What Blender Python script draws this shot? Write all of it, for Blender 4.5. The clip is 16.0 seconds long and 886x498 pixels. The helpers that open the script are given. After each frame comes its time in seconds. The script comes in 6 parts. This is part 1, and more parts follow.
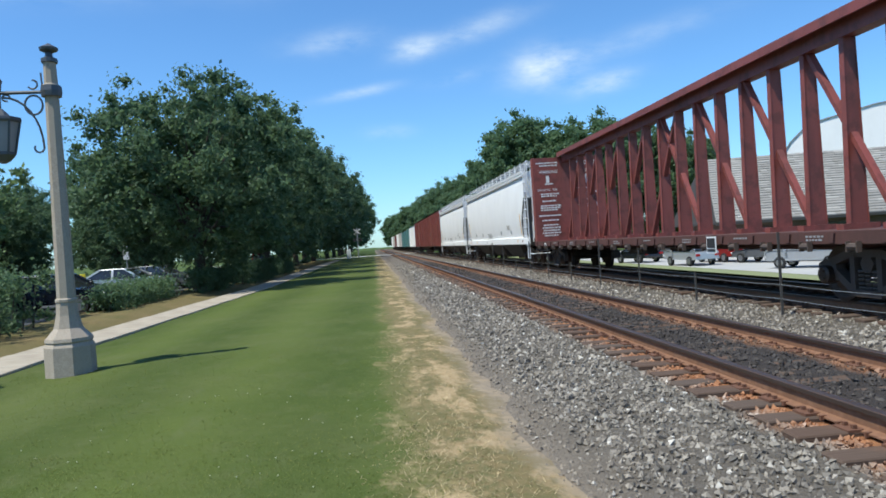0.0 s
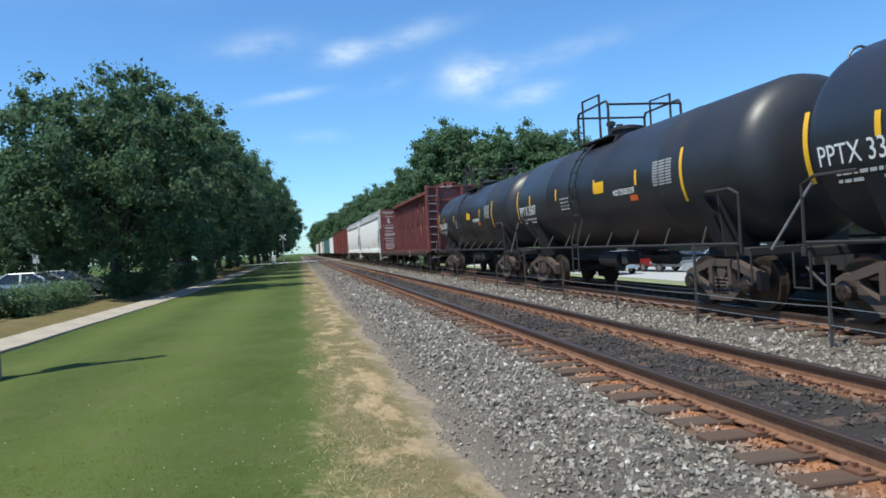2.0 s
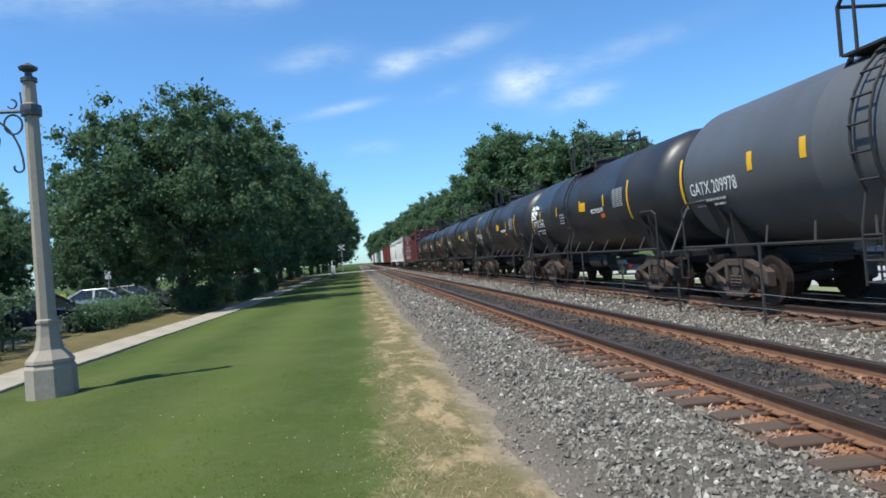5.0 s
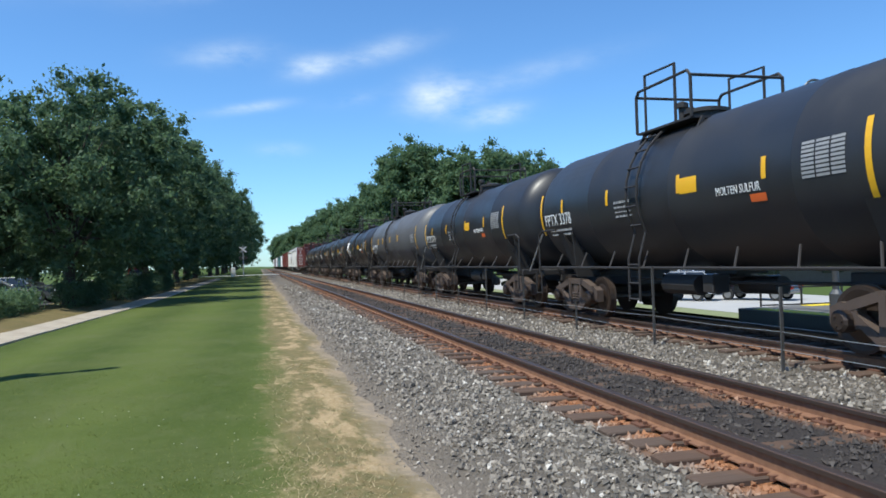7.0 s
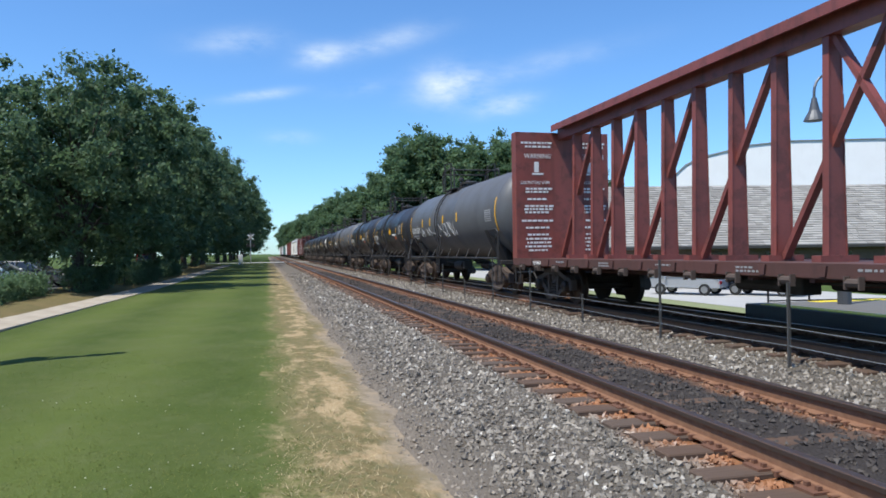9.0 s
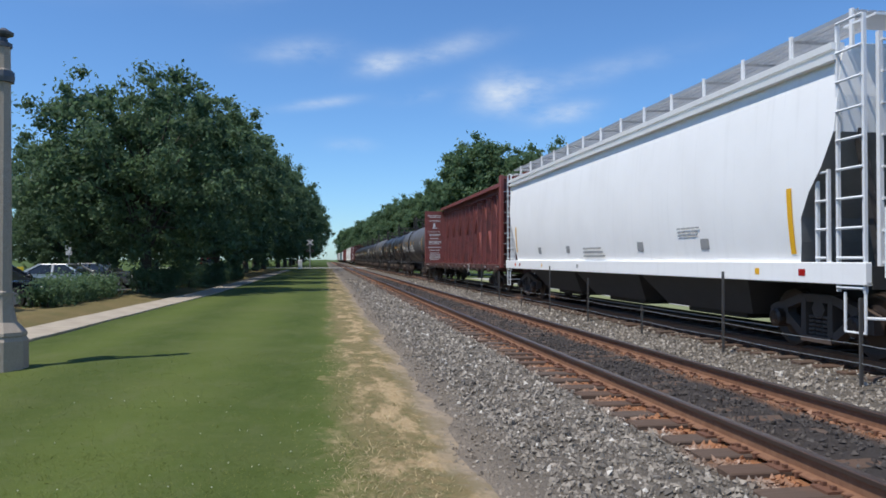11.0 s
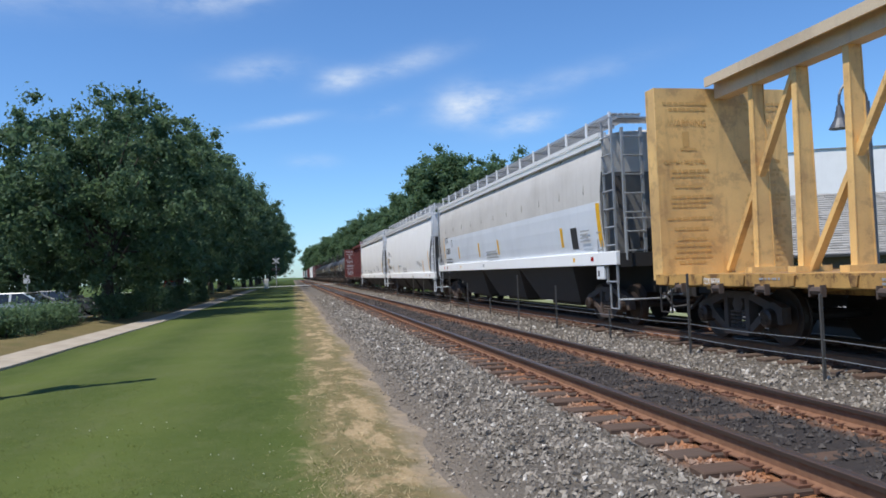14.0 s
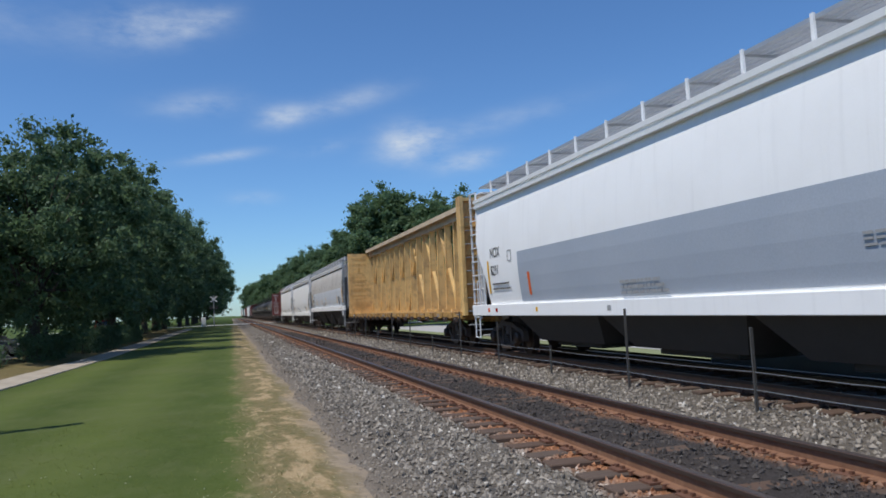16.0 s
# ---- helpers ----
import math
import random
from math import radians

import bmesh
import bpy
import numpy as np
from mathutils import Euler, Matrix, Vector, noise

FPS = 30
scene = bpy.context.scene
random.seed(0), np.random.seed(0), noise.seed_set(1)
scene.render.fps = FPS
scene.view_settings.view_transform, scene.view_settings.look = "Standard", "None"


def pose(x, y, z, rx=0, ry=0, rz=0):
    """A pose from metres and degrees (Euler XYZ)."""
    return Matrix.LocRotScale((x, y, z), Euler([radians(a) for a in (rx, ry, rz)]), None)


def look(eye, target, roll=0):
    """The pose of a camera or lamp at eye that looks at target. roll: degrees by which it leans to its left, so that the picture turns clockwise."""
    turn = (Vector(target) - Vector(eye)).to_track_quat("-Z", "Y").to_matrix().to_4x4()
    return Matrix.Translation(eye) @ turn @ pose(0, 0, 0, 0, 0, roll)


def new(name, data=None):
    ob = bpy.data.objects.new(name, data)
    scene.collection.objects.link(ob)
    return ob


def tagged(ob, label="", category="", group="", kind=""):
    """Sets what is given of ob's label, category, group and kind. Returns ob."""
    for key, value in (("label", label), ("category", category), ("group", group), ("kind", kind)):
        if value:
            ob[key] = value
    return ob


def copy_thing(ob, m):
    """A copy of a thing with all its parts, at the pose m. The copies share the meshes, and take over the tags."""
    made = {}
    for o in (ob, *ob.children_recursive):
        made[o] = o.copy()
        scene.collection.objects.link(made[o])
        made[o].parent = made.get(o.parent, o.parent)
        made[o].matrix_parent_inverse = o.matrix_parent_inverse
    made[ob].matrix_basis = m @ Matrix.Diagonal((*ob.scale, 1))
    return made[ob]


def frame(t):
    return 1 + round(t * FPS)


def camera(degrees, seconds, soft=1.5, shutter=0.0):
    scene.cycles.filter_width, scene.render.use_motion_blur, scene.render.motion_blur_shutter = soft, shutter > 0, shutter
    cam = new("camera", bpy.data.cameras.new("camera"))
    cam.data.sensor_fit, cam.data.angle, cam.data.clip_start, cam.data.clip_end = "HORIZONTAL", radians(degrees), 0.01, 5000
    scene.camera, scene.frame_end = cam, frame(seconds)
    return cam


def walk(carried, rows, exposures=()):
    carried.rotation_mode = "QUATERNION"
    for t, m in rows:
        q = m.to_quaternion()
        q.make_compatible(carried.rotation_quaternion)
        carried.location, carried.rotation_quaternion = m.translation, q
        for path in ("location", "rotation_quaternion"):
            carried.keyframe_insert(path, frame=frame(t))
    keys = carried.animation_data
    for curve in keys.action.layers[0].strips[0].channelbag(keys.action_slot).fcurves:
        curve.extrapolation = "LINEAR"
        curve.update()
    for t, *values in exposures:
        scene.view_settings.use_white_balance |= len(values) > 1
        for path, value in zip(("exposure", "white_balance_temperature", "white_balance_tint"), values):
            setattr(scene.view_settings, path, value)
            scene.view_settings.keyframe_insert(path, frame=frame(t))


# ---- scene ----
cam = camera(62.46, 16.0, soft=1.7)

# the walk: seconds, x, y, z, tilt, lean, turn
PATH = [
    (0.0, 0.003, 0.001, 1.607, 89.49, 3.87, -5.48),
    (0.5, 0.000, 0.001, 1.606, 89.28, 5.28, -4.13),
    (1.0, 0.002, -0.001, 1.605, 90.91, 6.15, -1.17),
    (1.5, 0.003, -0.001, 1.610, 90.90, 5.29, -6.02),
    (2.0, 0.004, -0.003, 1.605, 89.71, 3.19, -11.16),
    (2.3, 0.004, -0.003, 1.606, 89.61, 0.90, -13.32),
    (2.5, 0.004, -0.002, 1.607, 92.04, 3.58, -5.58),
    (3.0, 0.001, -0.000, 1.606, 91.46, 5.79, -0.11),
    (3.5, -0.003, -0.002, 1.605, 90.36, 4.68, 3.43),
    (4.0, 0.001, -0.002, 1.604, 92.29, 4.82, -0.30),
    (4.5, -0.002, 0.000, 1.605, 91.14, 4.58, -1.77),
    (5.0, 0.002, -0.004, 1.608, 90.55, 4.68, -6.69),
    (7.5, 0.005, -0.004, 1.605, 90.92, 1.48, -14.39),
    (8.0, 0.006, -0.003, 1.607, 90.23, 1.02, -14.21),
    (8.5, 0.005, -0.003, 1.607, 90.11, 1.28, -13.29),
    (9.0, 0.004, -0.002, 1.608, 90.17, 0.83, -13.58),
    (11.5, -0.005, 0.005, 1.615, 91.29, -0.02, -8.66),
    (12.0, -0.005, 0.004, 1.615, 92.91, 2.03, -14.00),
    (12.5, -0.004, 0.002, 1.612, 88.91, 1.45, -12.80),
    (13.0, -0.007, 0.004, 1.612, 90.03, 4.13, -12.98),
    (13.5, -0.004, 0.003, 1.613, 90.97, 2.15, -13.28),
    (14.0, -0.006, 0.004, 1.614, 91.73, 2.30, -11.69),
    (14.5, -0.005, 0.003, 1.612, 93.05, 2.21, -10.57),
    (15.0, -0.001, 0.001, 1.610, 94.08, 1.94, -10.42),
    (15.5, -0.001, 0.001, 1.611, 93.50, 1.32, -16.45),
    (16.0, 0.004, -0.003, 1.607, 94.43, 2.70, -16.19),
]
walk(cam, [(t, pose(*p)) for t, *p in PATH], exposures=[(0.0, 0.13, 6400, 3), (5.2, 0.13, 6400, 3), (9.2, 0.18, 6450, 8), (11.3, -0.24, 6500, 10), (12.0, -0.38, 6500, 10), (13.0, -0.25, 6500, 10), (14.0, -0.05, 6500, 10), (15.0, 0.0, 6500, 10), (15.5, -0.13, 6500, 10), (16.0, -0.38, 6500, 10)])


def speed_rows(u, x=8.4, z=0.22):
    """Rows of a car whose middle is u metres along the line at the start; the train rolls at 15.6 m/s."""
    times = [0.0, 0.1] + [0.5 * i for i in range(1, 32)] + [15.9, 16.0]
    return [(t, pose(x, u + 15.6 * t, z)) for t in times]


# ---- world and sun ----
SUN_EL, SUN_AZ = 62.4, -114.4          # degrees; azimuth from +y towards +x
sun_dir = Vector((math.sin(radians(SUN_AZ)) * math.cos(radians(SUN_EL)), math.cos(radians(SUN_AZ)) * math.cos(radians(SUN_EL)), math.sin(radians(SUN_EL))))
sun = new("sun", bpy.data.lights.new("sun", "SUN"))
sun.data.energy, sun.data.angle, sun.data.color = 5.0, radians(0.6), (1.0, 0.955, 0.88)
sun.matrix_world = look(sun_dir * 60, (0, 0, 0))

world = bpy.data.worlds.new("sky")
scene.world = world
world.use_nodes = True
wn, wl = world.node_tree.nodes, world.node_tree.links
wn.clear()
w_out, w_bg, w_sky = wn.new("ShaderNodeOutputWorld"), wn.new("ShaderNodeBackground"), wn.new("ShaderNodeTexSky")
w_sky.sky_type, w_sky.sun_disc = "NISHITA", False
w_sky.sun_elevation, w_sky.sun_rotation = radians(SUN_EL), radians(SUN_AZ)
w_sky.air_density, w_sky.dust_density, w_sky.ozone_density, w_sky.altitude = 1.0, 0.3, 3.0, 200
w_bg.inputs["Strength"].default_value = 0.12
w_co = wn.new("ShaderNodeTexCoord")


def wmath(op, a, b=None):
    n = wn.new("ShaderNodeMath")
    n.operation = op
    for i, v in enumerate((a, b)):
        if v is None:
            continue
        if isinstance(v, (int, float)):
            n.inputs[i].default_value = v
        else:
            wl.new(v, n.inputs[i])
    return n.outputs[0]


def wdot(v):
    n = wn.new("ShaderNodeVectorMath")
    n.operation = "DOT_PRODUCT"
    wl.new(w_co.outputs["Generated"], n.inputs[0])
    n.inputs[1].default_value = v
    return n.outputs["Value"]


w_map = wn.new("ShaderNodeMapping")
wl.new(w_co.outputs["Generated"], w_map.inputs["Vector"])
w_map.inputs["Scale"].default_value = (1.0, 1.0, 2.6)
w_noise = wn.new("ShaderNodeTexNoise")
w_noise.inputs["Scale"].default_value, w_noise.inputs["Detail"].default_value = 13.0, 7.0
w_noise.inputs["Roughness"].default_value = 0.62
wl.new(w_map.outputs["Vector"], w_noise.inputs["Vector"])
# thin cirrus wisps: azimuth, elevation, half width, half height (degrees), slant, density
CLOUDS = [(14.2, 12.8, 2.3, 1.35, 4, 1.0), (18.6, 11.2, 2.2, 0.7, 8, 0.75), (4.2, 15.0, 1.5, 0.75, 6, 0.7), (8.6, 15.9, 4.2, 0.75, 14, 0.45),
          (-2.0, 15.7, 3.0, 0.8, 6, 0.42), (-0.4, 11.9, 2.6, 0.35, 9, 0.6), (1.9, 8.8, 1.5, 0.5, 0, 0.35), (-5.2, 20.9, 3.6, 1.3, 10, 0.65),
          (-1.5, 21.5, 2.0, 0.7, 20, 0.5), (-23.0, 19.6, 9.0, 1.5, 5, 0.45), (21.0, 14.0, 6.0, 0.8, 12, 0.25), (7.5, 12.6, 2.0, 0.5, 10, 0.25)]
total = None
for az, el, hw, hh, slant, dens in CLOUDS:
    a, e, s = radians(az), radians(el), radians(slant)
    fwd = Vector((math.sin(a) * math.cos(e), math.cos(a) * math.cos(e), math.sin(e)))
    right = Vector((math.cos(a), -math.sin(a), 0))
    up = right.cross(fwd)
    r2, u2 = right * math.cos(s) + up * math.sin(s), up * math.cos(s) - right * math.sin(s)
    du = wmath("MULTIPLY", wdot(r2), 1 / math.radians(hw))
    dv = wmath("MULTIPLY", wdot(u2), 1 / math.radians(hh))
    d2 = wmath("ADD", wmath("MULTIPLY", du, du), wmath("MULTIPLY", dv, dv))
    g = wmath("MULTIPLY", wmath("POWER", 2.718, wmath("MULTIPLY", d2, -1.0)), dens)
    g = wmath("MULTIPLY", g, wmath("GREATER_THAN", wdot(fwd), 0.5))
    total = g if total is None else wmath("ADD", total, g)
w_amount = wmath("MULTIPLY", total, wmath("MAXIMUM", wmath("MULTIPLY", wmath("SUBTRACT", w_noise.outputs["Fac"], 0.28), 2.6), 0.0))
w_amount = wmath("MINIMUM", w_amount, 0.9)
w_mix = wn.new("ShaderNodeMix")
w_mix.data_type = "RGBA"
wl.new(w_amount, w_mix.inputs["Factor"])
w_hue = wn.new("ShaderNodeMix")
w_hue.data_type, w_hue.blend_type = "RGBA", "MULTIPLY"
w_hue.inputs["Factor"].default_value = 1.0
wl.new(w_sky.outputs["Color"], w_hue.inputs["A"])
w_hue.inputs["B"].default_value = (0.77, 1.10, 1.44, 1)
wl.new(w_hue.outputs["Result"], w_mix.inputs["A"])
w_mix.inputs["B"].default_value = (6.6, 7.4, 8.4, 1)
wl.new(w_mix.outputs["Result"], w_bg.inputs["Color"])
wl.new(w_bg.outputs["Background"], w_out.inputs["Surface"])


# ---- materials ----
class Nodes:
    """Short hand for building one node material."""

    def __init__(self, name, rough=0.6, metal=0.0, spec=0.5):
        self.m = bpy.data.materials.new(name)
        self.m.use_nodes = True
        self.n, self.l = self.m.node_tree.nodes, self.m.node_tree.links
        self.b = self.n["Principled BSDF"]
        self.b.inputs["Roughness"].default_value = rough
        self.b.inputs["Metallic"].default_value = metal
        self.b.inputs["Specular IOR Level"].default_value = spec
        self.co = self.n.new("ShaderNodeTexCoord").outputs["Object"]

    def put(self, v, socket):
        if hasattr(v, "default_value") or hasattr(v, "links"):
            self.l.new(v, socket)
        else:
            socket.default_value = v

    def scaled(self, s):
        n = self.n.new("ShaderNodeMapping")
        self.l.new(self.co, n.inputs["Vector"])
        n.inputs["Scale"].default_value = s
        return n.outputs["Vector"]

    def noise(self, scale, detail=4.0, rough=0.55, co=None, stretch=None):
        n = self.n.new("ShaderNodeTexNoise")
        n.inputs["Scale"].default_value, n.inputs["Detail"].default_value, n.inputs["Roughness"].default_value = scale, detail, rough
        self.l.new(self.scaled(stretch) if stretch else (co or self.co), n.inputs["Vector"])
        return n.outputs["Fac"]

    def ramp(self, fac, stops, mode="LINEAR"):
        n = self.n.new("ShaderNodeValToRGB")
        n.color_ramp.interpolation = mode
        els = n.color_ramp.elements
        while len(els) < len(stops):
            els.new(0.5)
        for e, (p, c) in zip(els, stops):
            e.position, e.color = p, (c if isinstance(c, (int, float)) else 0, ) * 3 + (1,) if isinstance(c, (int, float)) else (*c, 1)
        self.l.new(fac, n.inputs["Fac"])
        return n.outputs["Color"]

    def mix(self, fac, a, b, mode="MIX"):
        n = self.n.new("ShaderNodeMix")
        n.data_type, n.blend_type = "RGBA", mode
        for v, s in ((fac, n.inputs["Factor"]), (a, n.inputs["A"]), (b, n.inputs["B"])):
            if isinstance(v, tuple):
                v = (*v, 1) if len(v) == 3 else v
            self.put(v, s)
        return n.outputs["Result"]

    def math(self, op, a, b=0.0, c=0.0):
        n = self.n.new("ShaderNodeMath")
        n.operation = op
        for v, s in zip((a, b, c), n.inputs):
            self.put(v, s)
        return n.outputs[0]

    def axis(self, i):
        n = self.n.new("ShaderNodeSeparateXYZ")
        self.l.new(self.co, n.inputs[0])
        return n.outputs[i]

    def island(self):
        return self.n.new("ShaderNodeNewGeometry").outputs["Random Per Island"]

    def object_random(self):
        return self.n.new("ShaderNodeObjectInfo").outputs["Random"]

    def color(self, c):
        self.put(c, self.b.inputs["Base Color"])
        return self

    def bump(self, height, strength=0.3, distance=0.02):
        n = self.n.new("ShaderNodeBump")
        n.inputs["Strength"].default_value, n.inputs["Distance"].default_value = strength, distance
        self.l.new(height, n.inputs["Height"])
        self.l.new(n.outputs["Normal"], self.b.inputs["Normal"])
        return self

    def rough(self, v):
        self.put(v, self.b.inputs["Roughness"])
        return self


def dark(c, k):
    return tuple(v * k for v in c)


def paint(name, c, rough=0.5, metal=0.0, dirt=(0.16, 0.12, 0.09), amount=0.35, streak=0.25, spec=0.5, wear=0.0):
    """Weathered paint: broad stains, vertical streaks, worn patches and fine grain."""
    k = Nodes(name, rough, metal, spec)
    shift = k.n.new("ShaderNodeVectorMath")
    shift.operation = "ADD"
    k.l.new(k.co, shift.inputs[0])
    k.l.new(k.math("MULTIPLY", k.object_random(), 60.0), shift.inputs[1])
    k.co = shift.outputs[0]
    broad = k.noise(0.7, 5)
    runs = k.noise(3.0, 4, stretch=(1.0, 2.2, 0.12))
    fine = k.noise(38, 3)
    col = k.mix(k.ramp(broad, [(0.42, 0.0), (0.75, amount)]), c, dirt)
    col = k.mix(k.ramp(runs, [(0.55, 0.0), (0.85, streak)]), col, dark(dirt, 0.7))
    if wear:
        col = k.mix(k.ramp(k.noise(2.8, 6, 0.7), [(0.52, 0.0), (0.60, wear)]), col, dark(dirt, 0.75))
    col = k.mix(0.12, col, k.ramp(fine, [(0.3, 0.25), (0.7, 0.75)]), "OVERLAY")
    k.color(col).bump(fine, 0.08, 0.01)
    k.rough(k.math("MULTIPLY_ADD", broad, 0.3, rough - 0.15))
    return k.m


def plain(name, c, rough=0.6, metal=0.0, grain=30, vary=0.25, bump=0.15, spec=0.5):
    k = Nodes(name, rough, metal, spec)
    a, b = k.noise(2.2, 4), k.noise(grain, 4)
    k.color(k.mix(k.math("MULTIPLY_ADD", b, 0.5, k.math("MULTIPLY", a, 0.5)), dark(c, 1 - vary), dark(c, 1 + vary))).bump(b, bump, 0.01)
    return k.m


M = {}
M["tank_black"] = paint("tank_black", (0.022, 0.023, 0.027), 0.42, amount=0.18, streak=0.12, dirt=(0.09, 0.08, 0.07))
M["tank_grey"] = paint("tank_grey", (0.10, 0.102, 0.108), 0.5, amount=0.3, streak=0.3, dirt=(0.04, 0.035, 0.03))
M["hopper_white"] = paint("hopper_white", (0.90, 0.895, 0.88), 0.45, amount=0.10, streak=0.12, dirt=(0.36, 0.34, 0.31))
M["hopper_beige"] = paint("hopper_beige", (0.58, 0.55, 0.51), 0.55, amount=0.3, streak=0.3, dirt=(0.25, 0.22, 0.19))
M["patch_grey"] = paint("patch_grey", (0.68, 0.71, 0.75), 0.45, amount=0.25, streak=0.1, dirt=(0.33, 0.35, 0.38))
M["patch_blue"] = paint("patch_blue", (0.36, 0.40, 0.46), 0.45, amount=0.25, streak=0.1, dirt=(0.5, 0.52, 0.55))
M["boxcar_red"] = paint("boxcar_red", (0.235, 0.064, 0.052), 0.5, wear=0.35, amount=0.45, streak=0.55, dirt=(0.07, 0.035, 0.03))
M["beam_yellow"] = paint("beam_yellow", (0.78, 0.50, 0.19), 0.55, amount=0.62, streak=0.8, dirt=(0.27, 0.15, 0.075), wear=0.25)
M["teal"] = paint("teal", (0.10, 0.24, 0.24), 0.55)
M["steel_dark"] = plain("steel_dark", (0.028, 0.025, 0.024), 0.65)
M["bay_grey"] = plain("bay_grey", (0.045, 0.042, 0.040), 0.75, vary=0.35)
M["seam_grime"] = plain("seam_grime", (0.24, 0.22, 0.19), 0.7, vary=0.3)
M["deck_red"] = paint("deck_red", (0.10, 0.040, 0.032), 0.75, amount=0.7, streak=0.6, dirt=(0.045, 0.026, 0.020))
M["deck_yellow"] = paint("deck_yellow", (0.52, 0.30, 0.09), 0.7, amount=0.85, streak=0.8, dirt=(0.13, 0.060, 0.028), wear=0.8)
M["chord_yellow"] = paint("chord_yellow", (0.60, 0.48, 0.33), 0.65, amount=0.6, streak=0.3, dirt=(0.30, 0.22, 0.15))
# grey darkened for the shade on the hopper ends, plus real grime
M["end_shade_grime"] = paint("end_shade_grime", (0.20, 0.195, 0.185), 0.7, amount=0.5, streak=0.4, dirt=(0.07, 0.062, 0.055))
M["truck_brown"] = plain("truck_brown", (0.080, 0.056, 0.044), 0.75)
M["wheel_steel"] = plain("wheel_steel", (0.07, 0.05, 0.04), 0.5, 0.6)
M["mark_yellow"] = plain("mark_yellow", (0.80, 0.43, 0.02), 0.4, vary=0.1)
M["mark_faded"] = plain("mark_faded", (0.60, 0.40, 0.15), 0.5, vary=0.15)
M["mark_orange"] = plain("mark_orange", (0.75, 0.14, 0.03), 0.45, vary=0.1)
M["lamp_red"] = plain("lamp_red", (0.35, 0.01, 0.01), 0.2, vary=0.1)
M["letter_worn"] = plain("letter_worn", (0.58, 0.35, 0.12), 0.6, vary=0.2)
M["letter_white"] = plain("letter_white", (0.74, 0.74, 0.72), 0.55, vary=0.15)
M["letter_faded"] = plain("letter_faded", (0.30, 0.30, 0.30), 0.6, vary=0.3)
M["letter_black"] = plain("letter_black", (0.03, 0.03, 0.033), 0.55, vary=0.15)
M["galvanised"] = plain("galvanised", (0.42, 0.43, 0.44), 0.45, 0.5, vary=0.15)
M["white_steel"] = paint("white_steel", (0.76, 0.77, 0.78), 0.4, amount=0.12, streak=0.15)


# ---- mesh helpers ----
def part(name, bm, material, parent=None, label="", smooth=False):
    me = bpy.data.meshes.new(name)
    bmesh.ops.recalc_face_normals(bm, faces=bm.faces[:])
    bm.to_mesh(me)
    bm.free()
    me.materials.append(material)
    if smooth:
        for p in me.polygons:
            p.use_smooth = True
    ob = new(name, me)
    if parent is not None:
        ob.parent = parent
    if label:
        ob["label"] = label
    return ob


def thing(name, m, label, category, group="", kind=""):
    ob = new(name)
    ob.empty_display_size = 0.3
    ob.matrix_world = m
    return tagged(ob, label, category, group, kind)


def box(bm, x0, x1, y0, y1, z0, z1, bevel=0.0):
    b = bmesh.new() if bevel else bm
    v = [b.verts.new((x, y, z)) for z in (z0, z1) for y in (y0, y1) for x in (x0, x1)]
    for f in ((0, 1, 3, 2), (4, 6, 7, 5), (0, 4, 5, 1), (2, 3, 7, 6), (0, 2, 6, 4), (1, 5, 7, 3)):
        b.faces.new([v[i] for i in f])
    if bevel:
        bmesh.ops.bevel(b, geom=b.edges[:], offset=bevel, segments=1, affect="EDGES")
        b.verts.index_update()
        mine = [bm.verts.new(w.co) for w in b.verts]
        for f in b.faces:
            bm.faces.new([mine[w.index] for w in f.verts])
        b.free()
    return bm


def tube(bm, p0, p1, r0, r1=None, seg=8, caps=True):
    p0, p1 = Vector(p0), Vector(p1)
    r1 = r0 if r1 is None else r1
    q = (p1 - p0).to_track_quat("Z", "Y")
    ring = [[bm.verts.new(p + q @ Vector((r * math.cos(2 * math.pi * i / seg), r * math.sin(2 * math.pi * i / seg), 0))) for i in range(seg)] for p, r in ((p0, r0), (p1, r1))]
    for i in range(seg):
        j = (i + 1) % seg
        bm.faces.new((ring[0][i], ring[0][j], ring[1][j], ring[1][i]))
    if caps:
        bm.faces.new(ring[0][::-1])
        bm.faces.new(ring[1])
    return bm


def pipe(bm, pts, r, seg=6):
    """One bent round bar through the points."""
    pts = [Vector(p) for p in pts]
    dirs = [(q - p).normalized() for p, q in zip(pts, pts[1:])]
    side, rings = None, []
    for i, p in enumerate(pts):
        d = dirs[0] if i == 0 else dirs[-1] if i == len(pts) - 1 else (dirs[i - 1] + dirs[i])
        if d.length < 1e-4:
            d = dirs[i - 1]
        d = d.normalized()
        if side is None:
            side = d.orthogonal()
        side = side - d * side.dot(d)
        side = (side if side.length > 1e-4 else d.orthogonal()).normalized()
        up = d.cross(side)
        rings.append([bm.verts.new(p + (side * math.cos(2 * math.pi * k / seg) + up * math.sin(2 * math.pi * k / seg)) * r) for k in range(seg)])
    for p, q in zip(rings, rings[1:]):
        for k in range(seg):
            bm.faces.new((p[k], p[(k + 1) % seg], q[(k + 1) % seg], q[k]))
    bm.faces.new(rings[0][::-1])
    bm.faces.new(rings[-1])
    return bm


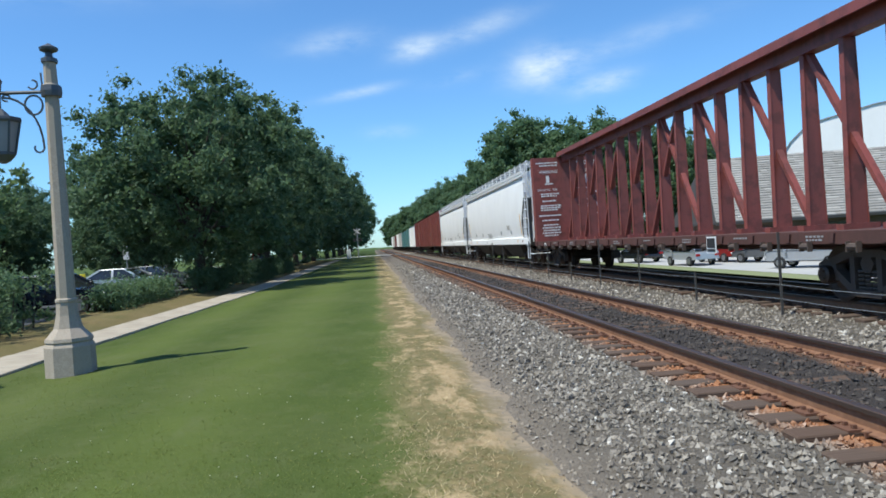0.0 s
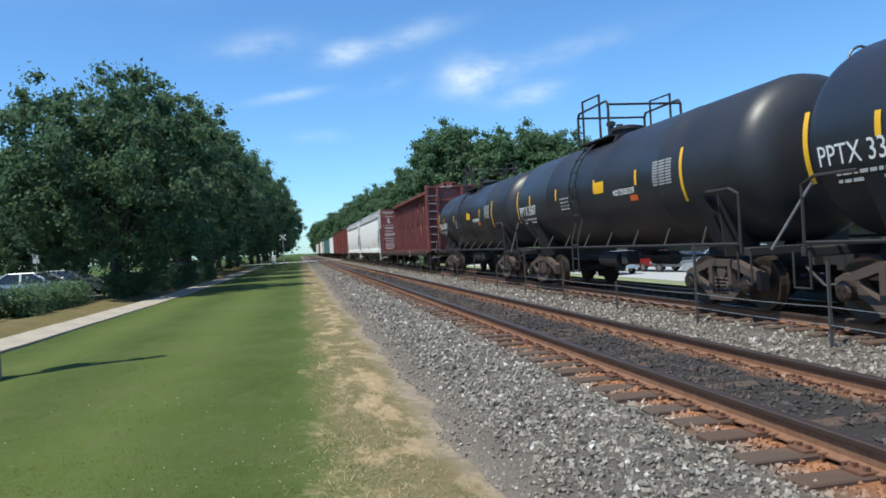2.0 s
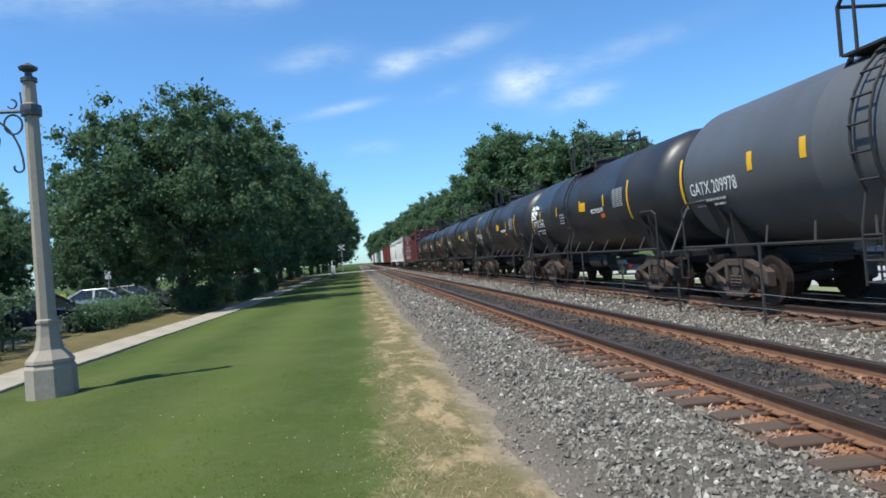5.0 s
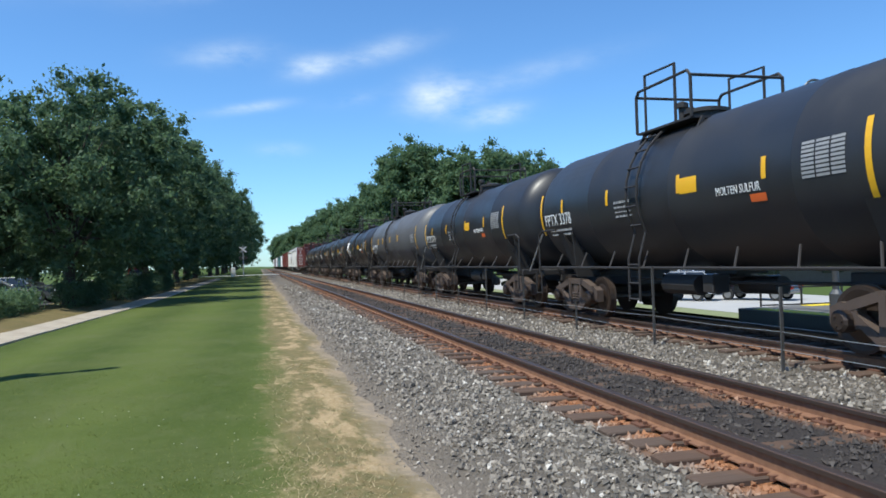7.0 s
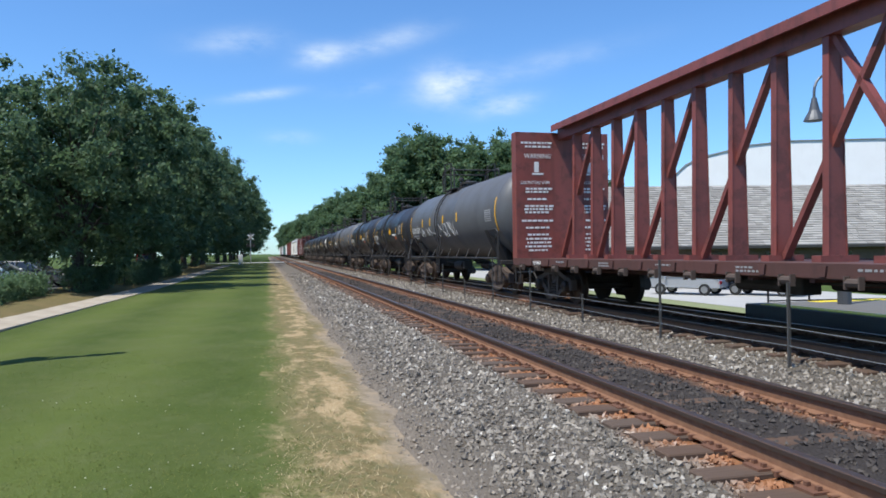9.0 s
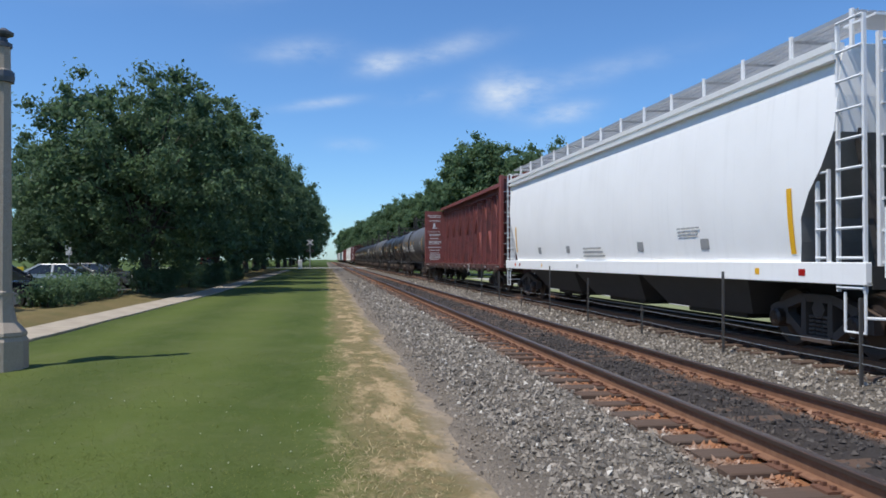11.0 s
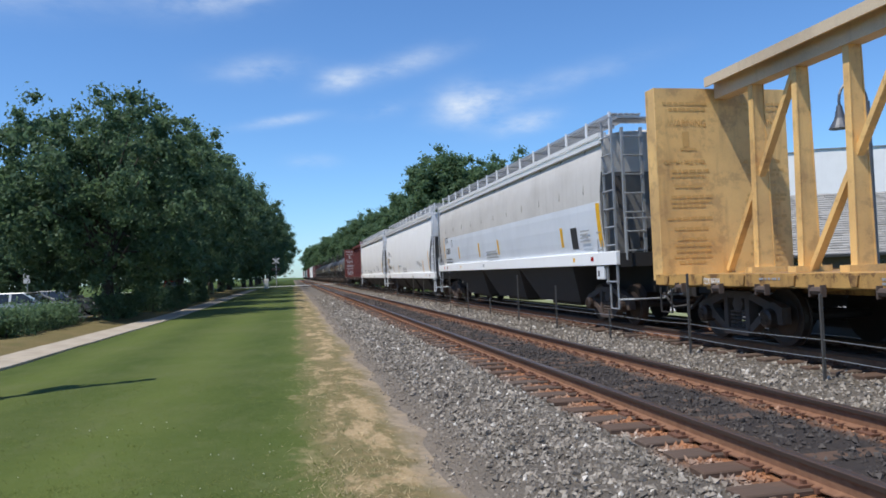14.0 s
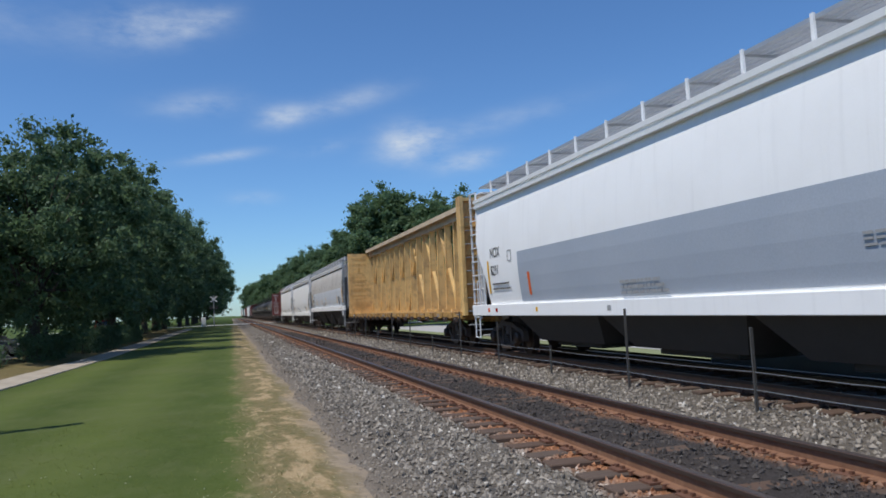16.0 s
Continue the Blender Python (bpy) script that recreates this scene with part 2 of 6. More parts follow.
def bar(bm, p0, p1, w, d, side=(1, 0, 0)):
    """A rectangular bar from p0 to p1, w along side and d across it."""
    p0, p1, s = Vector(p0), Vector(p1), Vector(side).normalized()
    n = (p1 - p0).cross(s).normalized()
    v = [bm.verts.new(p + s * a * w / 2 + n * b * d / 2) for p in (p0, p1) for a, b in ((-1, -1), (1, -1), (1, 1), (-1, 1))]
    for f in ((0, 3, 2, 1), (4, 5, 6, 7), (0, 1, 5, 4), (1, 2, 6, 5), (2, 3, 7, 6), (3, 0, 4, 7)):
        bm.faces.new([v[i] for i in f])
    return bm


def prism(bm, pts, fixed, a0, a1):
    """Extrudes the polygon pts along an axis: fixed 'x' takes (y, z) points, 'y' (x, z), 'z' (x, y)."""
    def at(p, a):
        return {"x": (a, p[0], p[1]), "y": (p[0], a, p[1]), "z": (p[0], p[1], a)}[fixed]
    r0, r1 = [bm.verts.new(at(p, a0)) for p in pts], [bm.verts.new(at(p, a1)) for p in pts]
    n = len(pts)
    bm.faces.new(r0[::-1])
    bm.faces.new(r1)
    for i in range(n):
        bm.faces.new((r0[i], r0[(i + 1) % n], r1[(i + 1) % n], r1[i]))
    return bm


def lathe(bm, prof, seg=16, at=(0, 0, 0), axis="z", turn=0.0):
    """Turns (radius, height) points round an axis."""
    at = Vector(at)
    rings = []
    for r, h in prof:
        ring = []
        for i in range(seg):
            a = 2 * math.pi * i / seg + turn
            c, s = r * math.cos(a), r * math.sin(a)
            ring.append(bm.verts.new(at + Vector({"z": (c, s, h), "y": (c, h, s), "x": (h, c, s)}[axis])))
        rings.append(ring)
    for a, b in zip(rings, rings[1:]):
        for i in range(seg):
            j = (i + 1) % seg
            bm.faces.new((a[i], a[j], b[j], b[i]))
    bm.faces.new(rings[0][::-1])
    bm.faces.new(rings[-1])
    return bm


def loft(bm, rings):
    rr = [[bm.verts.new(p) for p in ring] for ring in rings]
    n = len(rr[0])
    for a, b in zip(rr, rr[1:]):
        for i in range(n):
            j = (i + 1) % n
            bm.faces.new((a[i], a[j], b[j], b[i]))
    bm.faces.new(rr[0][::-1])
    bm.faces.new(rr[-1])
    return bm


def soup(name, verts, faces, material, smooth=False):
    me = bpy.data.meshes.new(name)
    me.from_pydata(verts, [], faces)
    me.materials.append(material)
    if smooth:
        me.polygons.foreach_set("use_smooth", [True] * len(me.polygons))
    return new(name, me)


def words(name, body, size, material, parent, m, narrow=1.0):
    """Letters as a mesh part; m places them: x along the line of text, y up, z out of the surface."""
    cu = bpy.data.curves.new(name, "FONT")
    cu.body, cu.size, cu.extrude, cu.resolution_u = body, size, 0.002, 2
    tmp = new(name, cu)
    me = bpy.data.meshes.new_from_object(tmp.evaluated_get(bpy.context.evaluated_depsgraph_get()))
    bpy.data.objects.remove(tmp)
    me.transform(m @ Matrix.Diagonal((narrow, 1, 1, 1)))
    me.materials.clear()
    me.materials.append(material)
    ob = new(name, me)
    ob.parent = parent
    return ob


def on_side(x, y, z, lean=0.0):
    """Place of lettering on a car's side that faces -x: it reads towards -y."""
    return Matrix.Translation((x, y, z)) @ Matrix(((0, 0, -1, 0), (-1, 0, 0, 0), (0, 1, 0, 0), (0, 0, 0, 1))) @ pose(0, 0, 0, lean)


def lines(bm, x, y, z, width, rows, h=0.05, gap=0.1, seed=1, lean=0.0):
    """Bars in place of small lettering on a side that faces -x."""
    rnd = random.Random(seed)
    for i in range(rows):
        yy, zz = y, z - i * gap
        end = y - width * rnd.uniform(0.75, 1.0)
        while yy > end:
            w = rnd.uniform(0.06, 0.2) * min(1.0, width)
            box(bm, x - 0.004 + lean * i, x + lean * i, max(yy - w, end), yy, zz - h, zz)
            yy -= w + 0.035
    return bm


# ---- rolling stock ----
def wheelset(parent, y):
    bm = bmesh.new()
    tube(bm, (-1.12, 0, 0), (1.12, 0, 0), 0.08, seg=8)
    for s in (-1, 1):
        lathe(bm, [(0.14, -0.07), (0.30, -0.035), (0.40, -0.06), (0.455, -0.06), (0.455, 0.045), (0.48, 0.05), (0.48, 0.08), (0.38, 0.08), (0.30, 0.03), (0.14, 0.07)][:: 1], 24, (s * 0.78, 0, 0), "x") if s < 0 else \
            lathe(bm, [(0.38, -0.08), (0.48, -0.08), (0.48, -0.05), (0.455, -0.045), (0.455, 0.06), (0.40, 0.06), (0.30, 0.035), (0.14, 0.07)], 24, (s * 0.78, 0, 0), "x")
        lathe(bm, [(0.15, -0.11), (0.15, 0.08), (0.11, 0.11)] if s > 0 else [(0.11, -0.11), (0.15, -0.08), (0.15, 0.11)], 12, (s * 1.1, 0, 0), "x")
        for a in range(3):
            an = a * 2.094
            tube(bm, (s * 1.17, 0.07 * math.cos(an), 0.07 * math.sin(an)), (s * 1.225, 0.07 * math.cos(an), 0.07 * math.sin(an)), 0.022, seg=6)
    ob = part("wheelset", bm, M["wheel_steel"], parent, smooth=False)
    ob.location = (0, y, 0.455)
    return ob


def truck(parent, y):
    """A three-piece freight truck: cast side frames, springs, bolster and two wheelsets."""
    bm = bmesh.new()
    for s in (-1, 1):
        x0, x1 = (s * 1.0 - 0.08, s * 1.0 + 0.08)
        for e in (-1, 1):
            prism(bm, [(e * 1.16, 0.36), (e * 1.16, 0.62), (e * 0.98, 0.70), (e * 0.72, 0.66), (e * 0.66, 0.36), (e * 0.74, 0.36), (e * 0.78, 0.52), (e * 1.02, 0.52), (e * 1.06, 0.36)][::e], "x", x0, x1)
            bar(bm, (s * 1.0, e * 0.86, 0.64), (s * 1.0, e * 0.34, 0.80), 0.17, 0.13)
            bar(bm, (s * 1.0, e * 0.74, 0.50), (s * 1.0, e * 0.30, 0.20), 0.17, 0.12)
            bar(bm, (s * 1.0, e * 0.30, 0.20), (s * 1.0, e * 0.30, 0.80), 0.18, 0.11)
        box(bm, x0, x1, -0.36, 0.36, 0.74, 0.86)
        box(bm, x0 - 0.03, x1 + 0.03, -0.34, 0.34, 0.14, 0.24)
        for sy in (-0.16, 0, 0.16):
            for h in range(5):
                lathe(bm, [(0.075, 0), (0.085, 0.02), (0.075, 0.04)], 8, (s * 1.0, sy, 0.25 + h * 0.062))
    tube(bm, (-1.06, 0, 0.64), (1.06, 0, 0.64), 0.15, seg=6)
    ob = part("truck", bm, M["truck_brown"], parent, "rust-brown cast truck frame")
    ob.location = (0, y, 0)
    for wy in (-0.89, 0.89):
        wheelset(ob, wy)
    return ob


def couplers(parent, half):
    for s in (-1, 1):
        bm = bmesh.new()
        box(bm, -0.14, 0.14, s * (half - 0.9), s * (half - 0.16), 0.72, 0.98, 0.02)
        prism(bm, [(-0.2, s * (half - 0.18)), (0.2, s * (half - 0.18)), (0.22, s * half), (0.05, s * (half + 0.06)), (-0.2, s * (half - 0.02))], "z", 0.66, 1.02)
        pipe(bm, [(-0.35, s * (half - 0.7), 0.72), (-0.36, s * (half - 0.25), 0.42), (-0.2, s * half, 0.46)], 0.03)
        part("coupler", bm, M["steel_dark"], parent)


def rung(parent, p0, p1, material, r=0.02):
    bm = bmesh.new()
    tube(bm, p0, p1, r, seg=5)
    return part("rung", bm, material, parent)


def ladder(parent, x, y0, y1, z0, z1, material, gap=0.4, rail=0.045):
    bm = bmesh.new()
    for y in (y0, y1):
        box(bm, x - rail / 2, x + rail / 2, y - rail / 2, y + rail / 2, z0, z1)
    ob = part("ladder", bm, material, parent)
    z = z0 + 0.06
    while z < z1:
        rung(ob, (x - 0.03, y0, z), (x - 0.03, y1, z), material)
        z += gap
    return ob


def brake_gear(parent, y, z=0.72, k=1.0):
    bm = bmesh.new()
    tube(bm, (-0.55, y, z), (-0.55, y + 1.1, z), 0.19 * k, seg=12)
    tube(bm, (0.2, y - 1.2, z), (0.2, y - 0.2, z), 0.16 * k, seg=12)
    pipe(bm, [(-0.4, y - 4.2, z + 0.1), (-0.4, y, z + 0.05), (-0.3, y + 4.2, z + 0.1)], 0.03)
    box(bm, -0.75, -0.4, y - 0.6, y - 0.3, z - 0.12, z + 0.2, 0.02)
    return part("brake_gear", bm, M["steel_dark"], parent)


def tank_car(u, pitch, r, zc, material, label, sulfur, mark, number, graffiti=False, tag=False):
    """A tank car: saddles, tank with domed heads, side rails, platform, ladder, stripes and lettering."""
    car = thing("tank_car", pose(8.4, u, 0.22), label, "tank car", "freight train")
    half = pitch / 2
    lt = half - 0.42
    bm = bmesh.new()
    d = 0.58
    prof = [(0.25, -lt), (r * 0.6, -lt + d * 0.12), (r * 0.86, -lt + d * 0.38), (r * 0.97, -lt + d * 0.72), (r, -lt + d)]
    seams = (-lt * 0.52, -lt * 0.02, lt * 0.5) if sulfur else (-lt * 0.2, lt * 0.32)
    for sy in seams:
        prof += [(r, sy - 0.035), (r + 0.008, sy - 0.015), (r + 0.008, sy + 0.015), (r, sy + 0.035)]
    prof += [(r, lt - d), (r * 0.97, lt - d * 0.72), (r * 0.86, lt - d * 0.38), (r * 0.6, lt - d * 0.12), (0.25, lt)]
    lathe(bm, prof, 48, (0, 0, zc), "y")
    part("tank", bm, material, car, smooth=True)
    # stub sills, saddles, side rails
    for s in (-1, 1):
        bm = bmesh.new()
        box(bm, -0.32, 0.32, min(s * (half - 3.6), s * (half - 0.55)), max(s * (half - 3.6), s * (half - 0.55)), 0.72, 1.05, 0.02)
        box(bm, -1.42, 1.42, s * (half - 0.72) - 0.12, s * (half - 0.72) + 0.12, 0.94, 1.08, 0.015)
        part("stub_sill", bm, M["steel_dark"], car)
        ys = s * (half - 2.0)
        for e in (-1, 1):
            bm = bmesh.new()
            prism(bm, [(e * 0.3, 1.0), (e * 1.0, 1.0), (e * (r + 0.02), zc - 0.55), (e * (r - 0.12), zc - 0.75), (e * 0.5, 1.3)][::e], "y", ys - 0.16, ys + 0.16)
            prism(bm, [(e * 0.6, 0.92), (e * 1.2, 0.92), (e * 1.32, zc - 0.35), (e * 1.2, zc - 0.35)][::e], "y", ys - 0.42, ys - 0.38)
            part("saddle", bm, M["steel_dark"], car)
    bm = bmesh.new()
    for e in (-1, 1):
        pipe(bm, [(e * 1.46, -half + 0.8, 1.14), (e * 1.46, half - 0.8, 1.14)], 0.028)
        y = -half + 1.9
        while y < half - 1.6:
            pipe(bm, [(e * 1.46, y, 1.14), (e * (r - 0.22), y + 0.28, 1.14 + 0.32)], 0.02)
            y += 1.35
        for s in (-1, 1):
            pipe(bm, [(e * 1.46, s * (half - 0.75), 1.0), (e * 1.46, s * (half - 0.75), 1.95), (e * 1.46, s * (half - 1.0), 2.05), (e * 1.42, s * (half - 1.75), 2.05)], 0.026)
            pipe(bm, [(e * 1.46, s * (half - 0.85), 1.02), (e * 1.46, s * (half - 0.85), 0.5), (e * 1.46, s * (half - 0.5), 0.5), (e * 1.46, s * (half - 0.5), 1.02)], 0.02)
    part("handrail", bm, M["steel_dark"], car)
    bm = bmesh.new()
    pipe(bm, [(-1.46, half - 0.02, 1.05), (-1.44, half - 0.95, 1.98)], 0.022)
    part("brace_rod", bm, M["galvanised"], car, "bare steel brace rod")
    # manway platform on top
    zt, py = zc + r, (0.7 if sulfur else 1.2)
    for e in (-1, 1):
        bm = bmesh.new()
        box(bm, e * 0.55, e * 0.95, py - 0.95, py + 0.95, zt - 0.14, zt - 0.10)
        for k in (-1, 1):
            bar(bm, (e * 0.75, py + k * 1.0, zt - 0.12), (e * 0.9, py + k * 1.0, zt - 0.42), 0.06, 0.06, (0, 1, 0))
        part("platform", bm, M["steel_dark"], car)
    bm = bmesh.new()
    for e in (-1, 1):
        pipe(bm, [(e * 0.95, py - 0.95, zt - 0.12), (e * 0.95, py - 0.95, zt + 0.62), (e * 0.95, py - 0.85, zt + 0.72), (e * 0.95, py + 0.85, zt + 0.72), (e * 0.95, py + 0.95, zt + 0.62), (e * 0.95, py + 0.95, zt - 0.12)], 0.032)
        pipe(bm, [(e * 0.95, py - 0.45, zt - 0.12), (e * 0.95, py - 0.45, zt + 0.95), (e * 0.95, py + 0.6, zt + 0.98), (e * 0.95, py + 0.6, zt - 0.12)], 0.03)
    for k in (-1, 1):
        pipe(bm, [(-0.95, py + k * 0.95, zt + 0.62), (0.95, py + k * 0.95, zt + 0.62)], 0.028)
    part("guard_rail", bm, M["steel_dark"], car)
    bm = bmesh.new()
    lathe(bm, [(0.36, zt - 0.15), (0.36, zt + 0.12), (0.42, zt + 0.13), (0.42, zt + 0.2), (0.2, zt + 0.25)], 16, (0, py, 0))
    tube(bm, (0.1, py + 0.7, zt - 0.1), (0.1, py + 0.7, zt + 0.4), 0.09)
    lathe(bm, [(0.07, zt), (0.07, zt + 0.3), (0.12, zt + 0.31), (0.12, zt + 0.4), (0.03, zt + 0.44)], 10, (-0.3, py + 0.35, 0))
    part("manway", bm, M["steel_dark"], car)
    # ladder up the side
    ly = py + (0.3 if sulfur else -0.1)
    bm = bmesh.new()
    for dy in (-0.2, 0.2):
        pts = [(-(r + 0.1) * math.cos(radians(a)), ly + dy, zc + (r + 0.1) * math.sin(radians(a))) for a in range(-28, 64, 13)]
        pipe(bm, [(-1.48, ly + dy, 0.5), (-1.48, ly + dy, 1.3)] + pts, 0.024)
    lad = part("ladder", bm, M["steel_dark"], car)
    for a in range(-22, 60, 14):
        p = (-(r + 0.12) * math.cos(radians(a)), zc + (r + 0.12) * math.sin(radians(a)))
        rung(lad, (p[0], ly - 0.2, p[1]), (p[0], ly + 0.2, p[1]), M["steel_dark"])
    for z in (0.55, 0.85, 1.2):
        rung(lad, (-1.48, ly - 0.2, z), (-1.48, ly + 0.2, z), M["steel_dark"])
    # reflective stripes that hug the shell
    def hug(y, a0, a1, w, off=0.006, name="stripe", mat="mark_yellow"):
        bm = bmesh.new()
        n = 8
        rings = []
        for i in range(n + 1):
            a = radians(a0 + (a1 - a0) * i / n)
            rings.append([bm.verts.new((-(r + off) * math.cos(a), yy, zc + (r + off) * math.sin(a))) for yy in (y, y - w)])
        for p, q in zip(rings, rings[1:]):
            bm.faces.new((p[0], p[1], q[1], q[0]))
        part(name, bm, M[mat], car)
    for y in (half - 0.75, half - 11.05 if sulfur else -half + 1.1):
        hug(y, -24, 18, 0.1)
    for y in ((2.05, 4.35, 7.0, 9.2) if sulfur else (3.45, 5.0, 7.4, 9.6)):
        hug(half - y, -4, 9, 0.1 if sulfur else 0.17)
    if sulfur:
        for y0, a0, a1, w, mt in ((7.1, -5, 6, 0.5, "mark_yellow"), (8.9, -17, -12, 0.35, "mark_orange")):
            hug(half - y0, a0, a1, w, 0.005, "placard", mt)
        bm = bmesh.new()
        for i in range(9):
            for j in range(3):
                y0 = half - 10.0 - j * 0.26
                q0, q1 = radians(12 - i * 2.3), radians(12 - i * 2.3 - 1.5)
                bm.faces.new([bm.verts.new((-(r + 0.007) * math.cos(q), yy, zc + (r + 0.007) * math.sin(q))) for q, yy in ((q0, y0), (q0, y0 - 0.23), (q1, y0 - 0.23), (q1, y0))])
        tagged(part("data_panel", bm, M["letter_faded"], car), "faded white stencilled data panel", kind="stuff")
        words("lettering", "MOLTEN SULFUR", 0.19, M["letter_white"], car, on_side(-math.sqrt(r * r - 0.0625) - 0.008, half - 8.1, zc - 0.25, 7), 0.72)
    else:
        bm = bmesh.new()
        for i in range(6):
            q0, q1 = radians(4 - i * 2.6), radians(4 - i * 2.6 - 1.6)
            bm.faces.new([bm.verts.new((-(r + 0.007) * math.cos(q), yy, zc + (r + 0.007) * math.sin(q))) for q, yy in ((q0, -half + 2.2), (q0, -half + 1.5), (q1, -half + 1.5), (q1, -half + 2.2))])
        tagged(part("data_panel", bm, M["letter_faded"], car), "faded white stencilled data panel", kind="stuff")
    words("lettering", mark + " " + number, 0.40 if sulfur else 0.37, M["letter_white"], car, on_side(-math.sqrt(r * r - 0.13) - 0.008, half - (1.0 if sulfur else 1.15), zc - 0.36, 9), 0.84)
    if tag:
        bm = bmesh.new()
        rnd = random.Random(11)
        for row, q0 in enumerate((17, 9, 2)):
            for i in range(5 - row):
                ph, pts = rnd.uniform(0, 6.28), []
                for g in range(10):
                    q = radians(q0 + 3.4 * math.sin(ph + 0.8 * g))
                    y = half - 0.95 - 0.2 * i - 0.13 * math.cos(1.6 * ph + 0.75 * g)
                    pts.append((-(r + 0.003) * math.cos(q), y, zc + (r + 0.003) * math.sin(q)))
                pipe(bm, pts, 0.017, 4)
        part("graffiti", bm, M["letter_white"], car, "white spray-painted scrawl")
    if graffiti:
        bm = bmesh.new()
        rnd = random.Random(5)
        tags = [(half - 3.3 - 0.42 * i, -15, 7, 0.34) for i in range(5)] + [(half - 6.6 - 0.52 * i, -14, 11, 0.5) for i in range(6)]
        for y0, q0, amp, wide in tags:
            ph, pts = rnd.uniform(0, 6.28), []
            loops = rnd.choice((0.7, 1.0, 1.3))
            for i in range(12):
                g = i / 11.0
                q = radians(q0 + amp * math.sin(ph + 6.28 * loops * g) * rnd.uniform(0.85, 1.1))
                y = y0 - wide * (0.35 * g + 0.5 * math.cos(ph * 1.7 + 6.28 * loops * g))
                pts.append((-(r + 0.003) * math.cos(q), y, zc + (r + 0.003) * math.sin(q)))
            pipe(bm, pts, 0.015, 4)
        for y0, q0, y1, q1 in ((half - 4.9, -14, half - 6.1, -19), (half - 6.3, 2, half - 7.2, -14)):
            pipe(bm, [(-(r + 0.003) * math.cos(radians(q0 + (q1 - q0) * g / 5)), y0 + (y1 - y0) * g / 5, zc + (r + 0.003) * math.sin(radians(q0 + (q1 - q0) * g / 5))) for g in range(6)], 0.02, 4)
        part("graffiti", bm, M["letter_faded"], car, "pale spray-painted scrawl")
    bm = bmesh.new()
    lines(bm, -r + 0.06, half - 1.3, zc - 0.46, 1.5, 2, 0.05, 0.1, 7, 0.03)
    if sulfur:
        lines(bm, -r - 0.002, half - 4.7, zc - 0.05, 0.75, 4, 0.05, 0.09, 9, 0.016)
    tagged(part("stencil", bm, M["letter_faded"], car), kind="stuff")
    for s in (-1, 1):
        truck(car, s * (half - 2.0))
    couplers(car, half)
    brake_gear(car, 0.2, 0.8)
    bm = bmesh.new()
    lathe(bm, [(0.16, zc - r - 0.32), (0.16, zc - r - 0.2), (0.28, zc - r - 0.18), (0.28, zc - r + 0.05)], 12)
    box(bm, -0.3, 0.3, -0.5, 0.5, zc - r - 0.12, zc - r - 0.02)
    part("outlet_valve", bm, M["steel_dark"], car)
    return car


